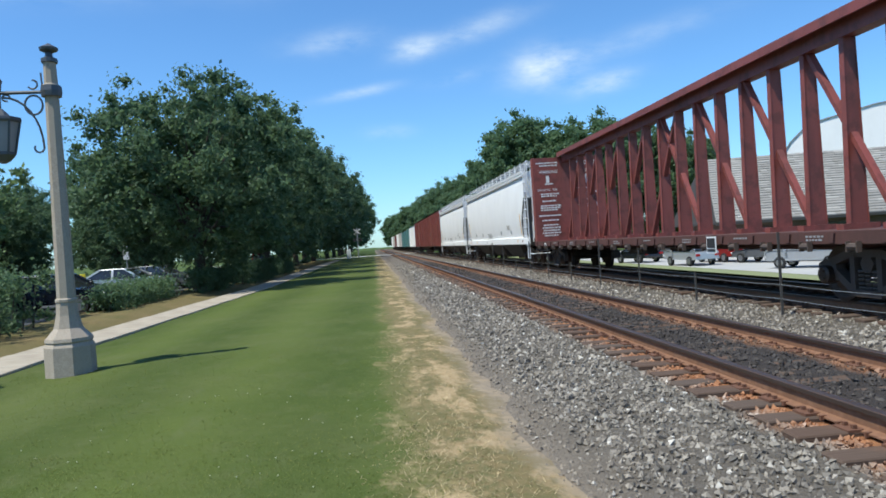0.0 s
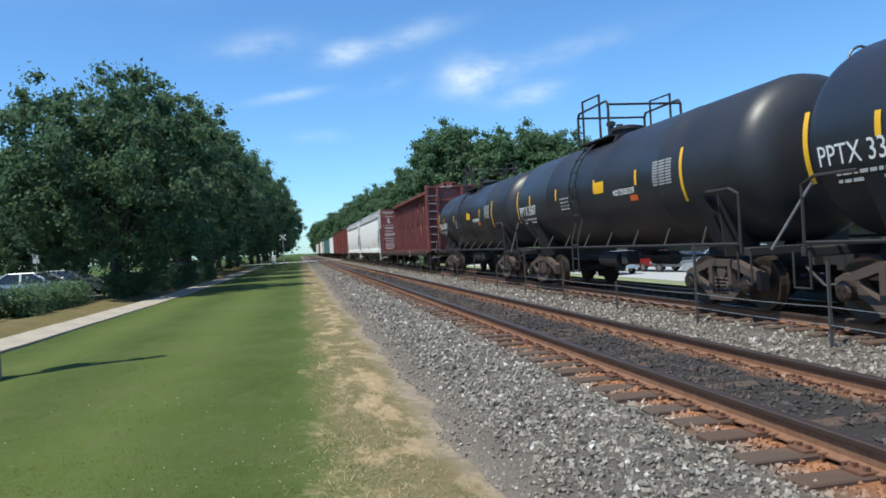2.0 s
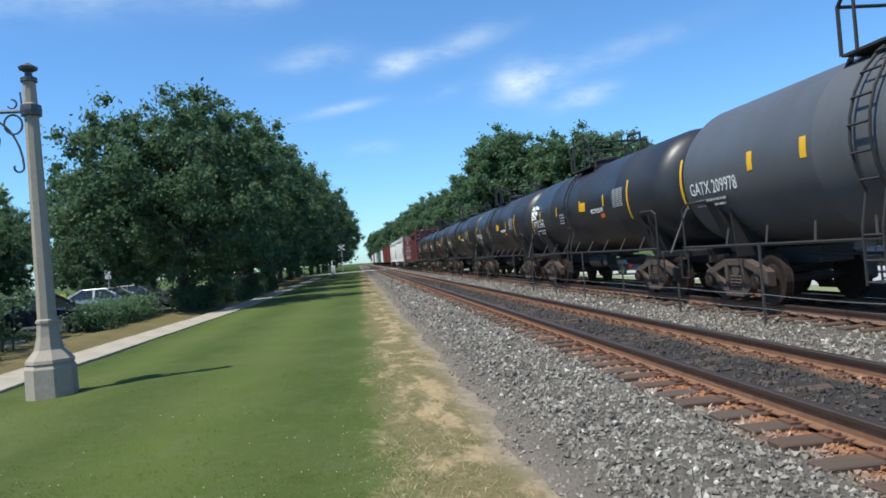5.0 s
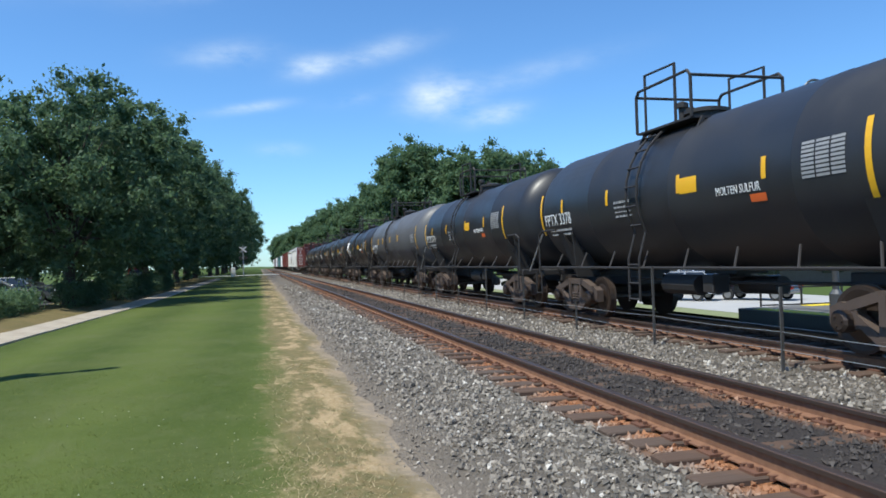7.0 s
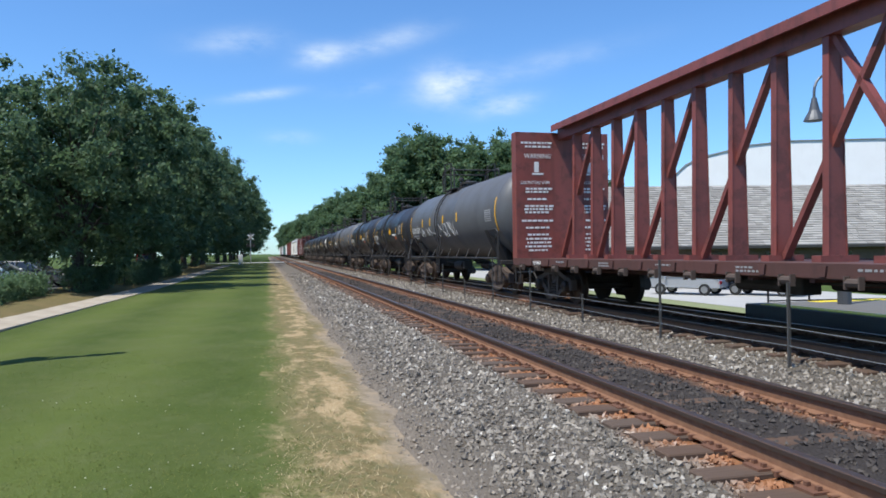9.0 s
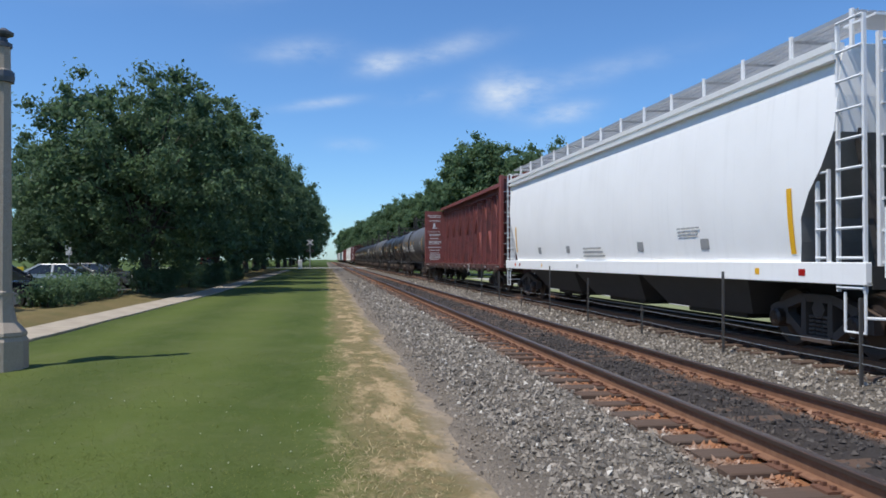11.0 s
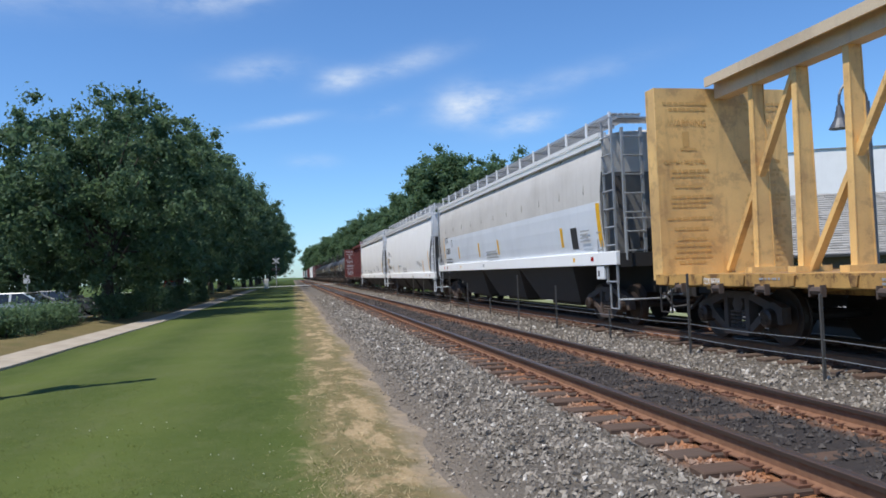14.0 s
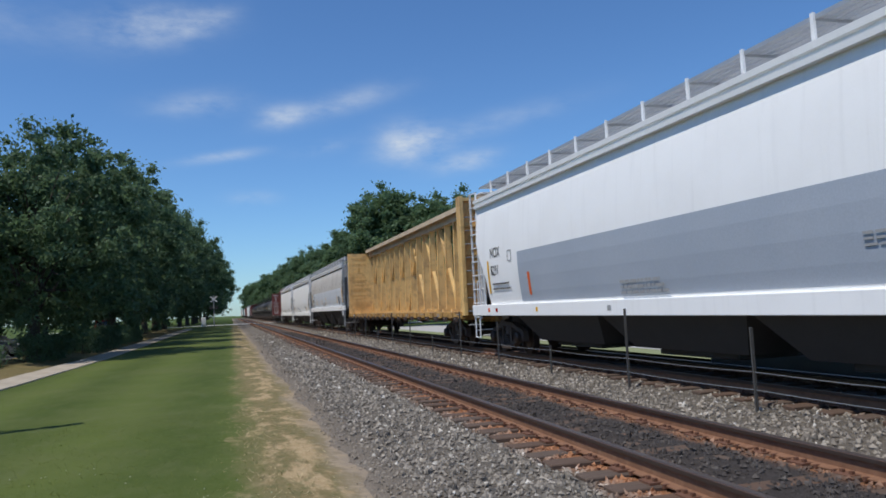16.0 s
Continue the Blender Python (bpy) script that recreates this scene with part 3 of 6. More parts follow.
def centerbeam(u, pitch, material, label, text_mat, mark, gap=0.0):
    """A centre-beam flat car: deck, end bulkheads, tapered posts, diagonals and a top chord."""
    car = thing("centerbeam_car", pose(8.4, u, 0.22), label, "flat car", "freight train")
    half = pitch / 2
    lb = half - 0.95
    top, deck, wall_top = 4.88 if gap else 4.98, 1.14, 4.64 if gap else 4.72
    bm = bmesh.new()
    for e in (-1, 1):
        box(bm, e * 1.46 - 0.04, e * 1.46 + 0.04, -lb, lb, 0.97, deck + 0.02)
        box(bm, min(e * 1.46, e * 1.33), max(e * 1.46, e * 1.33), -lb, lb, 0.95, 0.99)
    box(bm, -1.42, 1.42, -lb, lb, deck - 0.06, deck)
    box(bm, -0.35, 0.35, -lb, lb, 0.80, deck - 0.06)
    y = -lb + 0.4
    while y < lb:
        box(bm, -1.42, 1.42, y - 0.05, y + 0.05, 0.9, deck - 0.06)
        y += 1.27
    red = material is M["boxcar_red"]
    worn = M["deck_red"] if red else M["deck_yellow"]
    part("deck", bm, worn, car, "rust-streaked deck and side sill")
    # strap brackets, plates and stencils along the side sill
    plate, y = None, -lb + 0.9
    while y < lb - 0.4:
        if plate is None:
            bm = bmesh.new()
            prism(bm, [(-0.08, 0.07), (-0.05, -0.07), (0.05, -0.07), (0.08, 0.07)], "x", -0.02, 0.012)
            plate = w = part("stake_pocket", bm, worn, car)
        else:
            w = new("stake_pocket", plate.data)
            w.parent = car
        w.location = (-1.512, y, 1.06)
        y += 1.17
    bm = bmesh.new()
    for i in range(9):
        lines(bm, -1.502, lb - 3.2 - i * 2.35, 1.1, 0.55, 1 + i % 2, 0.03, 0.055, 40 + i)
    tagged(part("sill_stencil", bm, M["letter_faded"], car), kind="stuff")
    winch, y = None, -lb + 0.35
    while y < lb:
        for e in (-1, 1):
            if winch is None:
                bm = bmesh.new()
                tube(bm, (0, -0.11, 0), (0, 0.11, 0), 0.055, seg=8)
                box(bm, -0.05, 0.03, 0.10, 0.125, -0.08, 0.08)
                box(bm, -0.05, 0.03, -0.125, -0.10, -0.08, 0.08)
                winch = w = part("winch", bm, M["truck_brown"], car)
            else:
                w = new("winch", winch.data)
                w.parent = car
            w.location = (e * 1.545, y, 0.93)
        y += 1.17
    # top chord
    bm = bmesh.new()
    prism(bm, [(-0.36, top - 0.01), (-0.36, top - 0.19), (-0.32, top - 0.19), (-0.32, top - 0.06), (-0.15, top - 0.06), (-0.15, top - 0.42), (0.15, top - 0.42), (0.15, top - 0.06), (0.32, top - 0.06), (0.32, top - 0.19), (0.36, top - 0.19), (0.36, top - 0.01), (0.2, top + 0.02), (-0.2, top + 0.02)], "y", -lb + 0.16, lb - 0.16)
    part("top_chord", bm, material if red else M["chord_yellow"], car)
    step = 1.17
    n = int((lb - 1.0) / step)
    ys = [s * (step / 2 + i * step) for s in (-1, 1) for i in range(n + 1)]
    ys.sort()
    post = None
    for y in ys:
        if post is None:
            bm = bmesh.new()
            loft(bm, [[(-w, -0.055, z), (w, -0.055, z), (w, 0.055, z), (-w, 0.055, z)] for z, w in ((deck, 0.165), (deck + 1.3, 0.130), (top - 0.06, 0.095))])
            for e in (-1, 1):
                bar(bm, (e * 0.165, 0, deck), (e * 0.10, 0, top - 0.07), 0.02, 0.13, (1, 0, 0.03 * e))
            box(bm, -0.34, 0.34, -0.1, 0.1, deck, deck + 0.1)
            p = post = part("post", bm, material, car)
        else:
            p = new("post", post.data)
            p.parent = car
        p.location = (0, y, 0)
    brace = None
    for s in (-1, 1):
        for i in range(0, n + 1, 2):
            y1 = s * (step / 2 + (i - 1) * step)
            if brace is None:
                bm = bmesh.new()
                bar(bm, (0, 2 * step - 0.08, deck + 0.05), (0, 0.06, top - 0.4), 0.13, 0.09)
                brace = d = part("diagonal", bm, material, car)
            else:
                d = new("diagonal", brace.data)
                d.parent = car
            d.location = (0.0, y1, 0)
            if s < 0:
                d.rotation_euler = (0, 0, math.pi)
    # bulkheads
    for s in (-1, 1):
        bm = bmesh.new()
        yy = s * (lb - 0.12)
        box(bm, -1.43, 1.43, yy - 0.03, yy + 0.03, deck - 0.1, wall_top + 0.05)
        grime = material
        bulk = part("bulkhead", bm, grime, car)
        for x in (-1.43, 1.31):
            bm = bmesh.new()
            box(bm, x - 0.004, x + 0.124, min(yy, yy + s * 0.34), max(yy, yy + s * 0.34), deck - 0.1, wall_top + 0.06, 0.01)
            part("corner_post", bm, material, bulk)
        for z in (deck + 0.02, deck + 0.9, deck + 1.8, deck + 2.7, wall_top - 0.06):
            bm = bmesh.new()
            box(bm, -1.31, 1.31, min(yy, yy + s * 0.2), max(yy, yy + s * 0.2), z, z + 0.1)
            part("rib", bm, grime if z < wall_top - 0.2 else material, bulk)
        z = 0.75
        while z < wall_top - 0.2:
            bm = bmesh.new()
            pipe(bm, [(-1.28, yy + s * 0.3, z), (-1.26, yy + s * 0.38, z), (-0.86, yy + s * 0.38, z), (-0.84, yy + s * 0.3, z)], 0.019, 5)
            part("rung", bm, M["galvanised"], bulk)
            z += 0.42
        bm = bmesh.new()
        pipe(bm, [(-1.46, s * (lb - 0.5), 0.9), (-1.46, s * (lb - 0.5), 0.45), (-1.46, s * (lb - 0.1), 0.45), (-1.46, s * (lb - 0.1), 0.9)], 0.02)
        part("grab_iron", bm, M["steel_dark"], car)
        bm = bmesh.new()
        box(bm, -0.84, -0.72, min(yy, yy + s * 0.3), max(yy, yy + s * 0.3), deck, wall_top - 0.1)
        part("ladder_rail", bm, material, bulk)
        bm = bmesh.new()
        box(bm, 0.55, 0.67, min(yy, yy + s * 0.3), max(yy, yy + s * 0.3), deck, wall_top - 0.1)
        part("stiffener", bm, material, bulk)
    # lettering on the inner face of the leading bulkhead
    yy = lb - 0.155
    for x0 in (-1.3, 0.35):
        face = Matrix.Translation((x0, yy, 0)) @ Matrix(((1, 0, 0, 0), (0, 0, -1, 0), (0, 1, 0, 0), (0, 0, 0, 1)))
        words("lettering", "WARNING", 0.2, text_mat, car, face @ Matrix.Translation((0.12, 4.02, 0)), 0.85)
        words("lettering", "CAR MAY FALL OVER", 0.13, text_mat, car, face @ Matrix.Translation((0.0, 3.28, 0)), 0.72)
        bm = bmesh.new()
        rnd = random.Random(3)
        for z, w in [(4.44, .95), (4.33, .7), (3.12, .7), (3.03, .7), (2.82, .6), (2.62, .75), (2.53, .8), (2.44, .75), (2.2, .95), (2.0, .7), (1.8, .6), (1.68, .7), (1.57, .65), (1.46, .75), (1.35, .55)]:
            x = x0 + 0.5 - w / 2
            while x < x0 + 0.5 + w / 2:
                d = rnd.uniform(0.05, 0.15)
                box(bm, x, x + d, yy - 0.003, yy, z, z + 0.055)
                x += d + 0.03
        box(bm, x0 + 0.42, x0 + 0.56, yy - 0.003, yy, 3.62, 3.92)
        box(bm, x0 + 0.36, x0 + 0.7, yy - 0.003, yy, 3.55, 3.6)
        tagged(part("stencil", bm, text_mat, car), kind="stuff")
    words("lettering", "CAUTION", 0.15, text_mat, car, Matrix.Translation((-0.6, -lb - 0.1, wall_top - 0.08)) @ Matrix(((1, 0, 0, 0), (0, 0, -1, 0), (0, 1, 0, 0), (0, 0, 0, 1))))
    words("lettering", mark, 0.15, M["letter_white"], car, on_side(-1.506, lb - 1.6, 0.99), 0.7)
    if material is M["boxcar_red"]:
        bm = bmesh.new()
        box(bm, -1.60, -1.585, -5.55, -5.15, 0.80, 1.14)
        sign = part("placard", bm, M["letter_white"], car, "white-framed black placard")
        bm = bmesh.new()
        box(bm, -1.606, -1.599, -5.52, -5.18, 0.91, 1.11)
        box(bm, -1.606, -1.599, -5.52, -5.18, 0.83, 0.89)
        part("panel", bm, M["letter_black"], sign)
    for s in (-1, 1):
        truck(car, s * (half - 2.9))
    couplers(car, half)
    if gap:
        bm = bmesh.new()
        box(bm, -0.12, 0.12, -half - gap, -half + 0.1, 0.74, 0.96, 0.02)
        part("drawbar", bm, M["steel_dark"], car)
    brake_gear(car, 1.0, 0.78, 0.62)
    return car


def hopper(u, pitch, material, label, sill=1.05, patch=None, mark="", number="", ribs=False, dark_panel=False):
    """A covered hopper: rounded body with sloped end sheets, side sills, outlet gates, roof walk and end ladders."""
    car = thing("covered_hopper", pose(8.4, u, 0.22), label, "hopper car", "freight train")
    half = pitch / 2
    L = half - 0.75
    white = material if material is M["hopper_white"] else M["hopper_white"]
    levels = [(sill + 0.02, 1.37, 1.30), (sill + 0.3, 1.43, 1.22), (sill + 0.6, 1.475, 1.14), (sill + 0.95, 1.51, 1.1), (sill + 1.3, 1.53, 0.9), (sill + 1.65, 1.532, 0.62), (sill + 2.1, 1.52, 0.38), (sill + 2.6, 1.48, 0.34), (4.1, 1.43, 0.34), (4.24, 1.40, 0.34), (4.34, 1.30, 0.36), (4.42, 0.95, 0.5), (4.48, 0.2, 0.6)]
    if ribs:
        levels = [(z, w, min(g, 0.46)) if z < 4 else (z, w, g) for z, w, g in levels]
    bm = bmesh.new()
    for e in (-1, 1):
        rows = [[bm.verts.new((e * w, y * (L - g), z)) for y in (-1, 1)] for z, w, g in levels]
        for p, q in zip(rows, rows[1:]):
            bm.faces.new((p[0], p[1], q[1], q[0])).smooth = True
        rows = [[bm.verts.new((x * w, e * (L - g), z)) for x in (-1, 1)] for z, w, g in levels[6:]]
        for p, q in zip(rows, rows[1:]):
            bm.faces.new((p[0], p[1], q[1], q[0]))
    for z, w, g in (levels[0], levels[-1]):
        bm.faces.new([bm.verts.new((x * w, y * (L - g), z)) for x, y in ((-1, -1), (1, -1), (1, 1), (-1, 1))])
    part("body", bm, material, car)
    # lower end sheets carry their shade in a darker colour than the body
    for e in (-1, 1):
        bm = bmesh.new()
        rows = [[bm.verts.new((x * w, e * (L - g), z)) for x in (-1, 1)] for z, w, g in levels[:7]]
        for p, q in zip(rows, rows[1:]):
            bm.faces.new((p[0], p[1], q[1], q[0]))
        part("slope_sheet", bm, M["end_shade_grime"], car, "grimy grey sloped end sheet, darkened for shade")
    # a moulded eave strip along each side
    for e in (-1, 1):
        bm = bmesh.new()
        prism(bm, [(e * x, z) for x, z in ((1.34, 4.13), (1.53, 4.13), (1.54, 4.21), (1.50, 4.22), (1.50, 4.27), (1.55, 4.28), (1.56, 4.37), (1.36, 4.38))][::e], "y", -L + 0.36, L - 0.36)
        part("eave", bm, white, car)
    bm = bmesh.new()
    for e in (-1, 1):
        box(bm, e * 1.47 - 0.05, e * 1.47 + 0.05, -half + 0.55, half - 0.55, sill, sill + 0.3, 0.01)
        box(bm, e * 1.36 - 0.12, e * 1.36 + 0.12, -half + 0.55, half - 0.55, sill, sill + 0.03)
    part("side_sill", bm, white, car)
    for y, w, mt in ((half - 1.9, 0.22, "mark_orange"), (half - 2.5, 0.22, "lamp_red"), (half - 5.2, 0.16, "mark_yellow"), (1.5, 0.2, "letter_faded"), (-half + 3.0, 0.16, "mark_yellow"), (-half + 1.9, 0.22, "lamp_red")):
        bm = bmesh.new()
        box(bm, -1.525, -1.519, y - w * 0.7, y, sill + 0.10, sill + 0.20)
        part("decal", bm, M[mt], car)
    bm = bmesh.new()
    box(bm, -0.3, 0.3, -half + 0.6, half - 0.6, 0.72, sill + 0.02)
    for s in (-1, 1):
        box(bm, -1.42, 1.42, s * (half - 0.62) - 0.08, s * (half - 0.62) + 0.08, sill - 0.05, sill + 0.25)
        box(bm, -1.40, 1.40, s * (half - 2.1) - 0.9, s * (half - 2.1) + 0.9, sill - 0.02, sill + 0.02)
        bar(bm, (-1.1, s * (half - 0.75), sill + 0.2), (-1.1, s * (L - 0.62), 4.1), 0.1, 0.1)
        bar(bm, (1.1, s * (half - 0.75), sill + 0.2), (1.1, s * (L - 0.62), 4.1), 0.1, 0.1)
        box(bm, -0.6, -0.1, s * (half - 1.3) - 0.25, s * (half - 1.3) + 0.25, sill + 0.3, sill + 0.8, 0.03)
    part("underframe", bm, M["steel_dark"], car)
    for k in range(3):
        bm = bmesh.new()
        yc = (k - 1) * (2 * L - 5.2) / 3.05
        wl2 = (2 * L - 5.2) / 6.15
        loft(bm, [[(-0.9, yc - 1.6, 0.42), (0.9, yc - 1.6, 0.42), (0.9, yc + 1.6, 0.42), (-0.9, yc + 1.6, 0.42)],
                  [(-1.36, yc - wl2, sill + 0.05), (1.36, yc - wl2, sill + 0.05), (1.36, yc + wl2, sill + 0.05), (-1.36, yc + wl2, sill + 0.05)]])
        box(bm, -0.7, 0.7, yc - 1.1, yc + 1.1, 0.30, 0.46, 0.02)
        part("outlet_gate", bm, M["bay_grey"], car)
    # roof walk with stanchions
    bm = bmesh.new()
    for e in (-1, 1):
        for i in range(5):
            x = e * (0.62 + i * 0.14)
            box(bm, x - 0.05, x + 0.05, -L + 0.2, L - 0.2, 4.76, 4.785)
        box(bm, e * 1.27 - 0.012, e * 1.27 + 0.012, -L + 0.2, L - 0.2, 4.74, 4.80)
    y = -L + 0.3
    while y < L - 0.2:
        for e in (-1, 1):
            box(bm, e * 0.92 - 0.36, e * 0.92 + 0.36, y - 0.03, y + 0.03, 4.72, 4.76)
        y += 1.32
    walkway = part("roof_walk", bm, M["galvanised"], car)
    post, y = None, -L + 0.3
    while y < L - 0.2:
        for e in (-1, 1):
            if post is None:
                bm = bmesh.new()
                box(bm, -0.02, 0.02, -0.028, 0.028, 4.3, 4.83)
                p = post = part("stanchion", bm, M["white_steel"], walkway)
            else:
                p = new("stanchion", post.data)
                p.parent = walkway
            p.location = (e * 1.29, y, 0)
        y += 1.32
    for k in range(10):
        bm = bmesh.new()
        yc = -L + 1.4 + k * (2 * L - 2.8) / 9
        lathe(bm, [(0.36, 4.42), (0.36, 4.54), (0.30, 4.58)], 14, (0, yc, 0))
        part("hatch_cover", bm, white, car)
    for s in (-1, 1):
        steel = M["white_steel"] if material is M["hopper_white"] else M["galvanised"]
        ladder(car, -1.46, s * (half - 0.62), s * (half - 1.12), 0.95, 4.62, steel)
        ladder(car, -1.46, s * (half - 1.32), s * (half - 1.55), sill + 0.3, sill + 1.6, steel)
        bm = bmesh.new()
        pipe(bm, [(-1.46, s * (half - 0.62), 0.95), (-1.46, s * (half - 0.62), 0.42), (-1.46, s * (half - 1.0), 0.42), (-1.46, s * (half - 1.0), 0.95)], 0.022)
        part("step", bm, steel, car)
        bm = bmesh.new()
        for x in (-1.2, -0.75, 1.2):
            box(bm, x - 0.03, x + 0.03, s * (half - 0.66) - 0.03, s * (half - 0.66) + 0.03, sill, 4.4)
        box(bm, -1.3, 1.3, s * (half - 0.9) - 0.3, s * (half - 0.9) + 0.3, 4.6, 4.63)
        frame_part = part("end_frame", bm, steel, car)
        z = sill + 0.3
        while z < 4.4:
            rung(frame_part, (-1.2, s * (half - 0.62), z), (-0.75, s * (half - 0.62), z), steel)
            z += 0.42
        bm = bmesh.new()
        pipe(bm, [(-1.46, s * (half - 0.62), 0.62), (-1.2, s * (half - 0.42), 0.62), (-0.5, s * (half - 0.42), 0.62), (-0.3, s * (half - 0.3), 0.85)], 0.02)
        pipe(bm, [(-1.3, s * (half - 0.45), sill + 0.1), (-1.3, s * (half - 0.45), sill + 1.0), (-0.6, s * (half - 0.45), sill + 1.0)], 0.02)
        part("grab_iron", bm, steel, car)
        bm = bmesh.new()
        lathe(bm, [(0.3, -0.03), (0.33, 0.0), (0.3, 0.03)], 16, (0.6, s * (half - 0.42), sill + 1.1), "y")
        tube(bm, (0.6, s * (half - 0.42), sill + 1.1), (0.6, s * (half - 0.75), sill + 1.1), 0.03)
        part("brake_wheel", bm, steel, car)
    if ribs:
        y = -L + 1.4
        while y < L - 1.2:
            bm = bmesh.new()
            bar(bm, (-1.534, y, sill + 1.7), (-1.434, y, 4.15), 0.02, 0.03, (1, 0, 0))
            part("seam", bm, M["seam_grime"], car)
            y += 1.6
    def skin(y0, y1, z0, z1, mt, name, z0b=None, z1b=None):
        """A painted area that lies on the rounded side."""
        def xw(z):
            for (za, wa, _), (zb, wb, _) in zip(levels, levels[1:]):
                if za <= z <= zb:
                    return wa + (wb - wa) * (z - za) / (zb - za)
            return levels[0][1]
        bm = bmesh.new()
        cols = []
        zs0, zs1 = (z0, z0 if z0b is None else z0b), (z1, z1 if z1b is None else z1b)
        knots = [lv[0] for lv in levels]
        for i, y in enumerate((y0, y1)):
            zz = sorted({zs0[0], zs1[0], *[k for k in knots if zs0[0] < k < zs1[0]]})
            f = (zs1[i] - zs0[i]) / (zs1[0] - zs0[0])
            zz = [zs0[i] + (z - zs0[0]) * f for z in zz] if (zs0[i], zs1[i]) != (zs0[0], zs1[0]) else zz
            cols.append([bm.verts.new((-xw(z) - (0.012 if mt.startswith(("mark", "letter")) else 0.006), y, z)) for z in zz])
        for j in range(len(cols[0]) - 1):
            bm.faces.new((cols[0][j], cols[0][j + 1], cols[1][j + 1], cols[1][j]))
        part(name, bm, M[mt], car)
    if patch:
        skin(*patch)
    ends = half - 2.05
    skin(ends, ends - 0.12, sill + 0.6, sill + 1.5, "mark_yellow", "stripe")
    tail = -8.84 if ribs else -ends + 0.1
    skin(tail, tail - (0.2 if ribs else 0.12), sill + 0.42, sill + (1.42 if ribs else 1.4), "mark_yellow", "stripe")
    if ribs or patch:
        for y in ((half - 4.8, half - 8.15, half - 10.75, -half + 3.85) if ribs else (half - 4.8, -half + 4.8)):
            skin(y, y - (0.17 if ribs else 0.14), sill + 0.5, sill + (1.0 if ribs else 1.05), "mark_yellow" if ribs else "mark_orange", "stripe")
    elif mark:
        for y in (half - 4.4, half - 6.8):
            skin(y, y - 0.13, sill + 0.34, sill + 0.88, "mark_faded", "stripe")
        rnd = random.Random(17)
        for y0, n in ((half - 7.2, 5), (half - 14.9, 5)):
            bm = bmesh.new()
            for i in range(n):
                ph = rnd.uniform(0, 6.28)
                pts = []
                for g in range(9):
                    z = sill + 0.66 + 0.16 * math.sin(ph + 0.9 * g)
                    pts.append((-1.37 - 0.15 * min(1.0, (z - sill) / 0.95), y0 - 0.17 * i - 0.12 * math.cos(1.5 * ph + 0.7 * g), z))
                pipe(bm, pts, 0.012, 4)
            part("graffiti", bm, M["letter_faded"], car, "grey spray-painted scrawl")
        skin(-half + 3.9, -half + 3.77, sill + 0.34, sill + 0.95, "mark_yellow", "stripe")
    else:
        for y in (half - 4.8, half - 7.6, -half + 7.6, -half + 4.8):
            skin(y, y - 0.3, sill + 0.52, sill + 0.72, "letter_faded", "stencil_square")
    if ribs:
        skin(-half + 3.12, -half + 2.72, sill + 0.42, sill + 0.95, "letter_black", "stencil_square")
        bm = bmesh.new()
        box(bm, -1.50, -1.44, -half + 1.25, -half + 1.65, sill - 0.32, sill - 0.02, 0.01)
        plate = part("plate", bm, M["white_steel"], car, "small white equipment plate under the sill")
        bm = bmesh.new()
        box(bm, -1.505, -1.498, -half + 1.48, -half + 1.56, sill - 0.25, sill - 0.12)
        part("mark", bm, M["letter_black"], plate)
    if mark:
        base_z = 2.14
        out_x = -(1.535 if ribs else 1.545)
        words("lettering", mark, 0.38, M["letter_black"], car, on_side(-1.54, half - 2.3, base_z + 0.48), 0.8)
        low = (-1.505, 4.0) if ribs else (-1.528, 2.2)
        words("lettering", number, 0.38, M["letter_black"], car, on_side(low[0], half - 2.3, base_z, low[1]), 0.8)
        bm = bmesh.new()
        lines(bm, -1.5 if ribs else -1.522, half - 2.4, base_z - 0.22, 1.3, 2, 0.045, 0.13, 5, 0.012)
        for q in (0, 0.24):
            box(bm, out_x - 0.004, out_x, half - 3.86 + q, half - 3.845 + q, 2.45, 2.72)
            box(bm, out_x - 0.004, out_x, half - 3.86, half - 3.605, 2.45 + q * 1.08, 2.465 + q * 1.08)
        tagged(part("stencil", bm, M["letter_black"], car), kind="stuff")
    bm = bmesh.new()
    if ribs:
        lines(bm, -1.545, -half + 2.4, sill + 0.85, 0.6, 4, 0.04, 0.08, 11)
    else:
        lines(bm, -1.53, -ends + 3.6, sill + 0.95, 1.0, 3, 0.03, 0.07, 11, 0.01)
    lines(bm, -1.51, 1.0, sill + 0.65, 1.6, 3, 0.05, 0.1, 13, 0.012)
    tagged(part("data_panel", bm, M["letter_faded"], car), "small stencilled data panel", kind="stuff")
    for s in (-1, 1):
        truck(car, s * (half - 2.1))
    couplers(car, half)
    return car


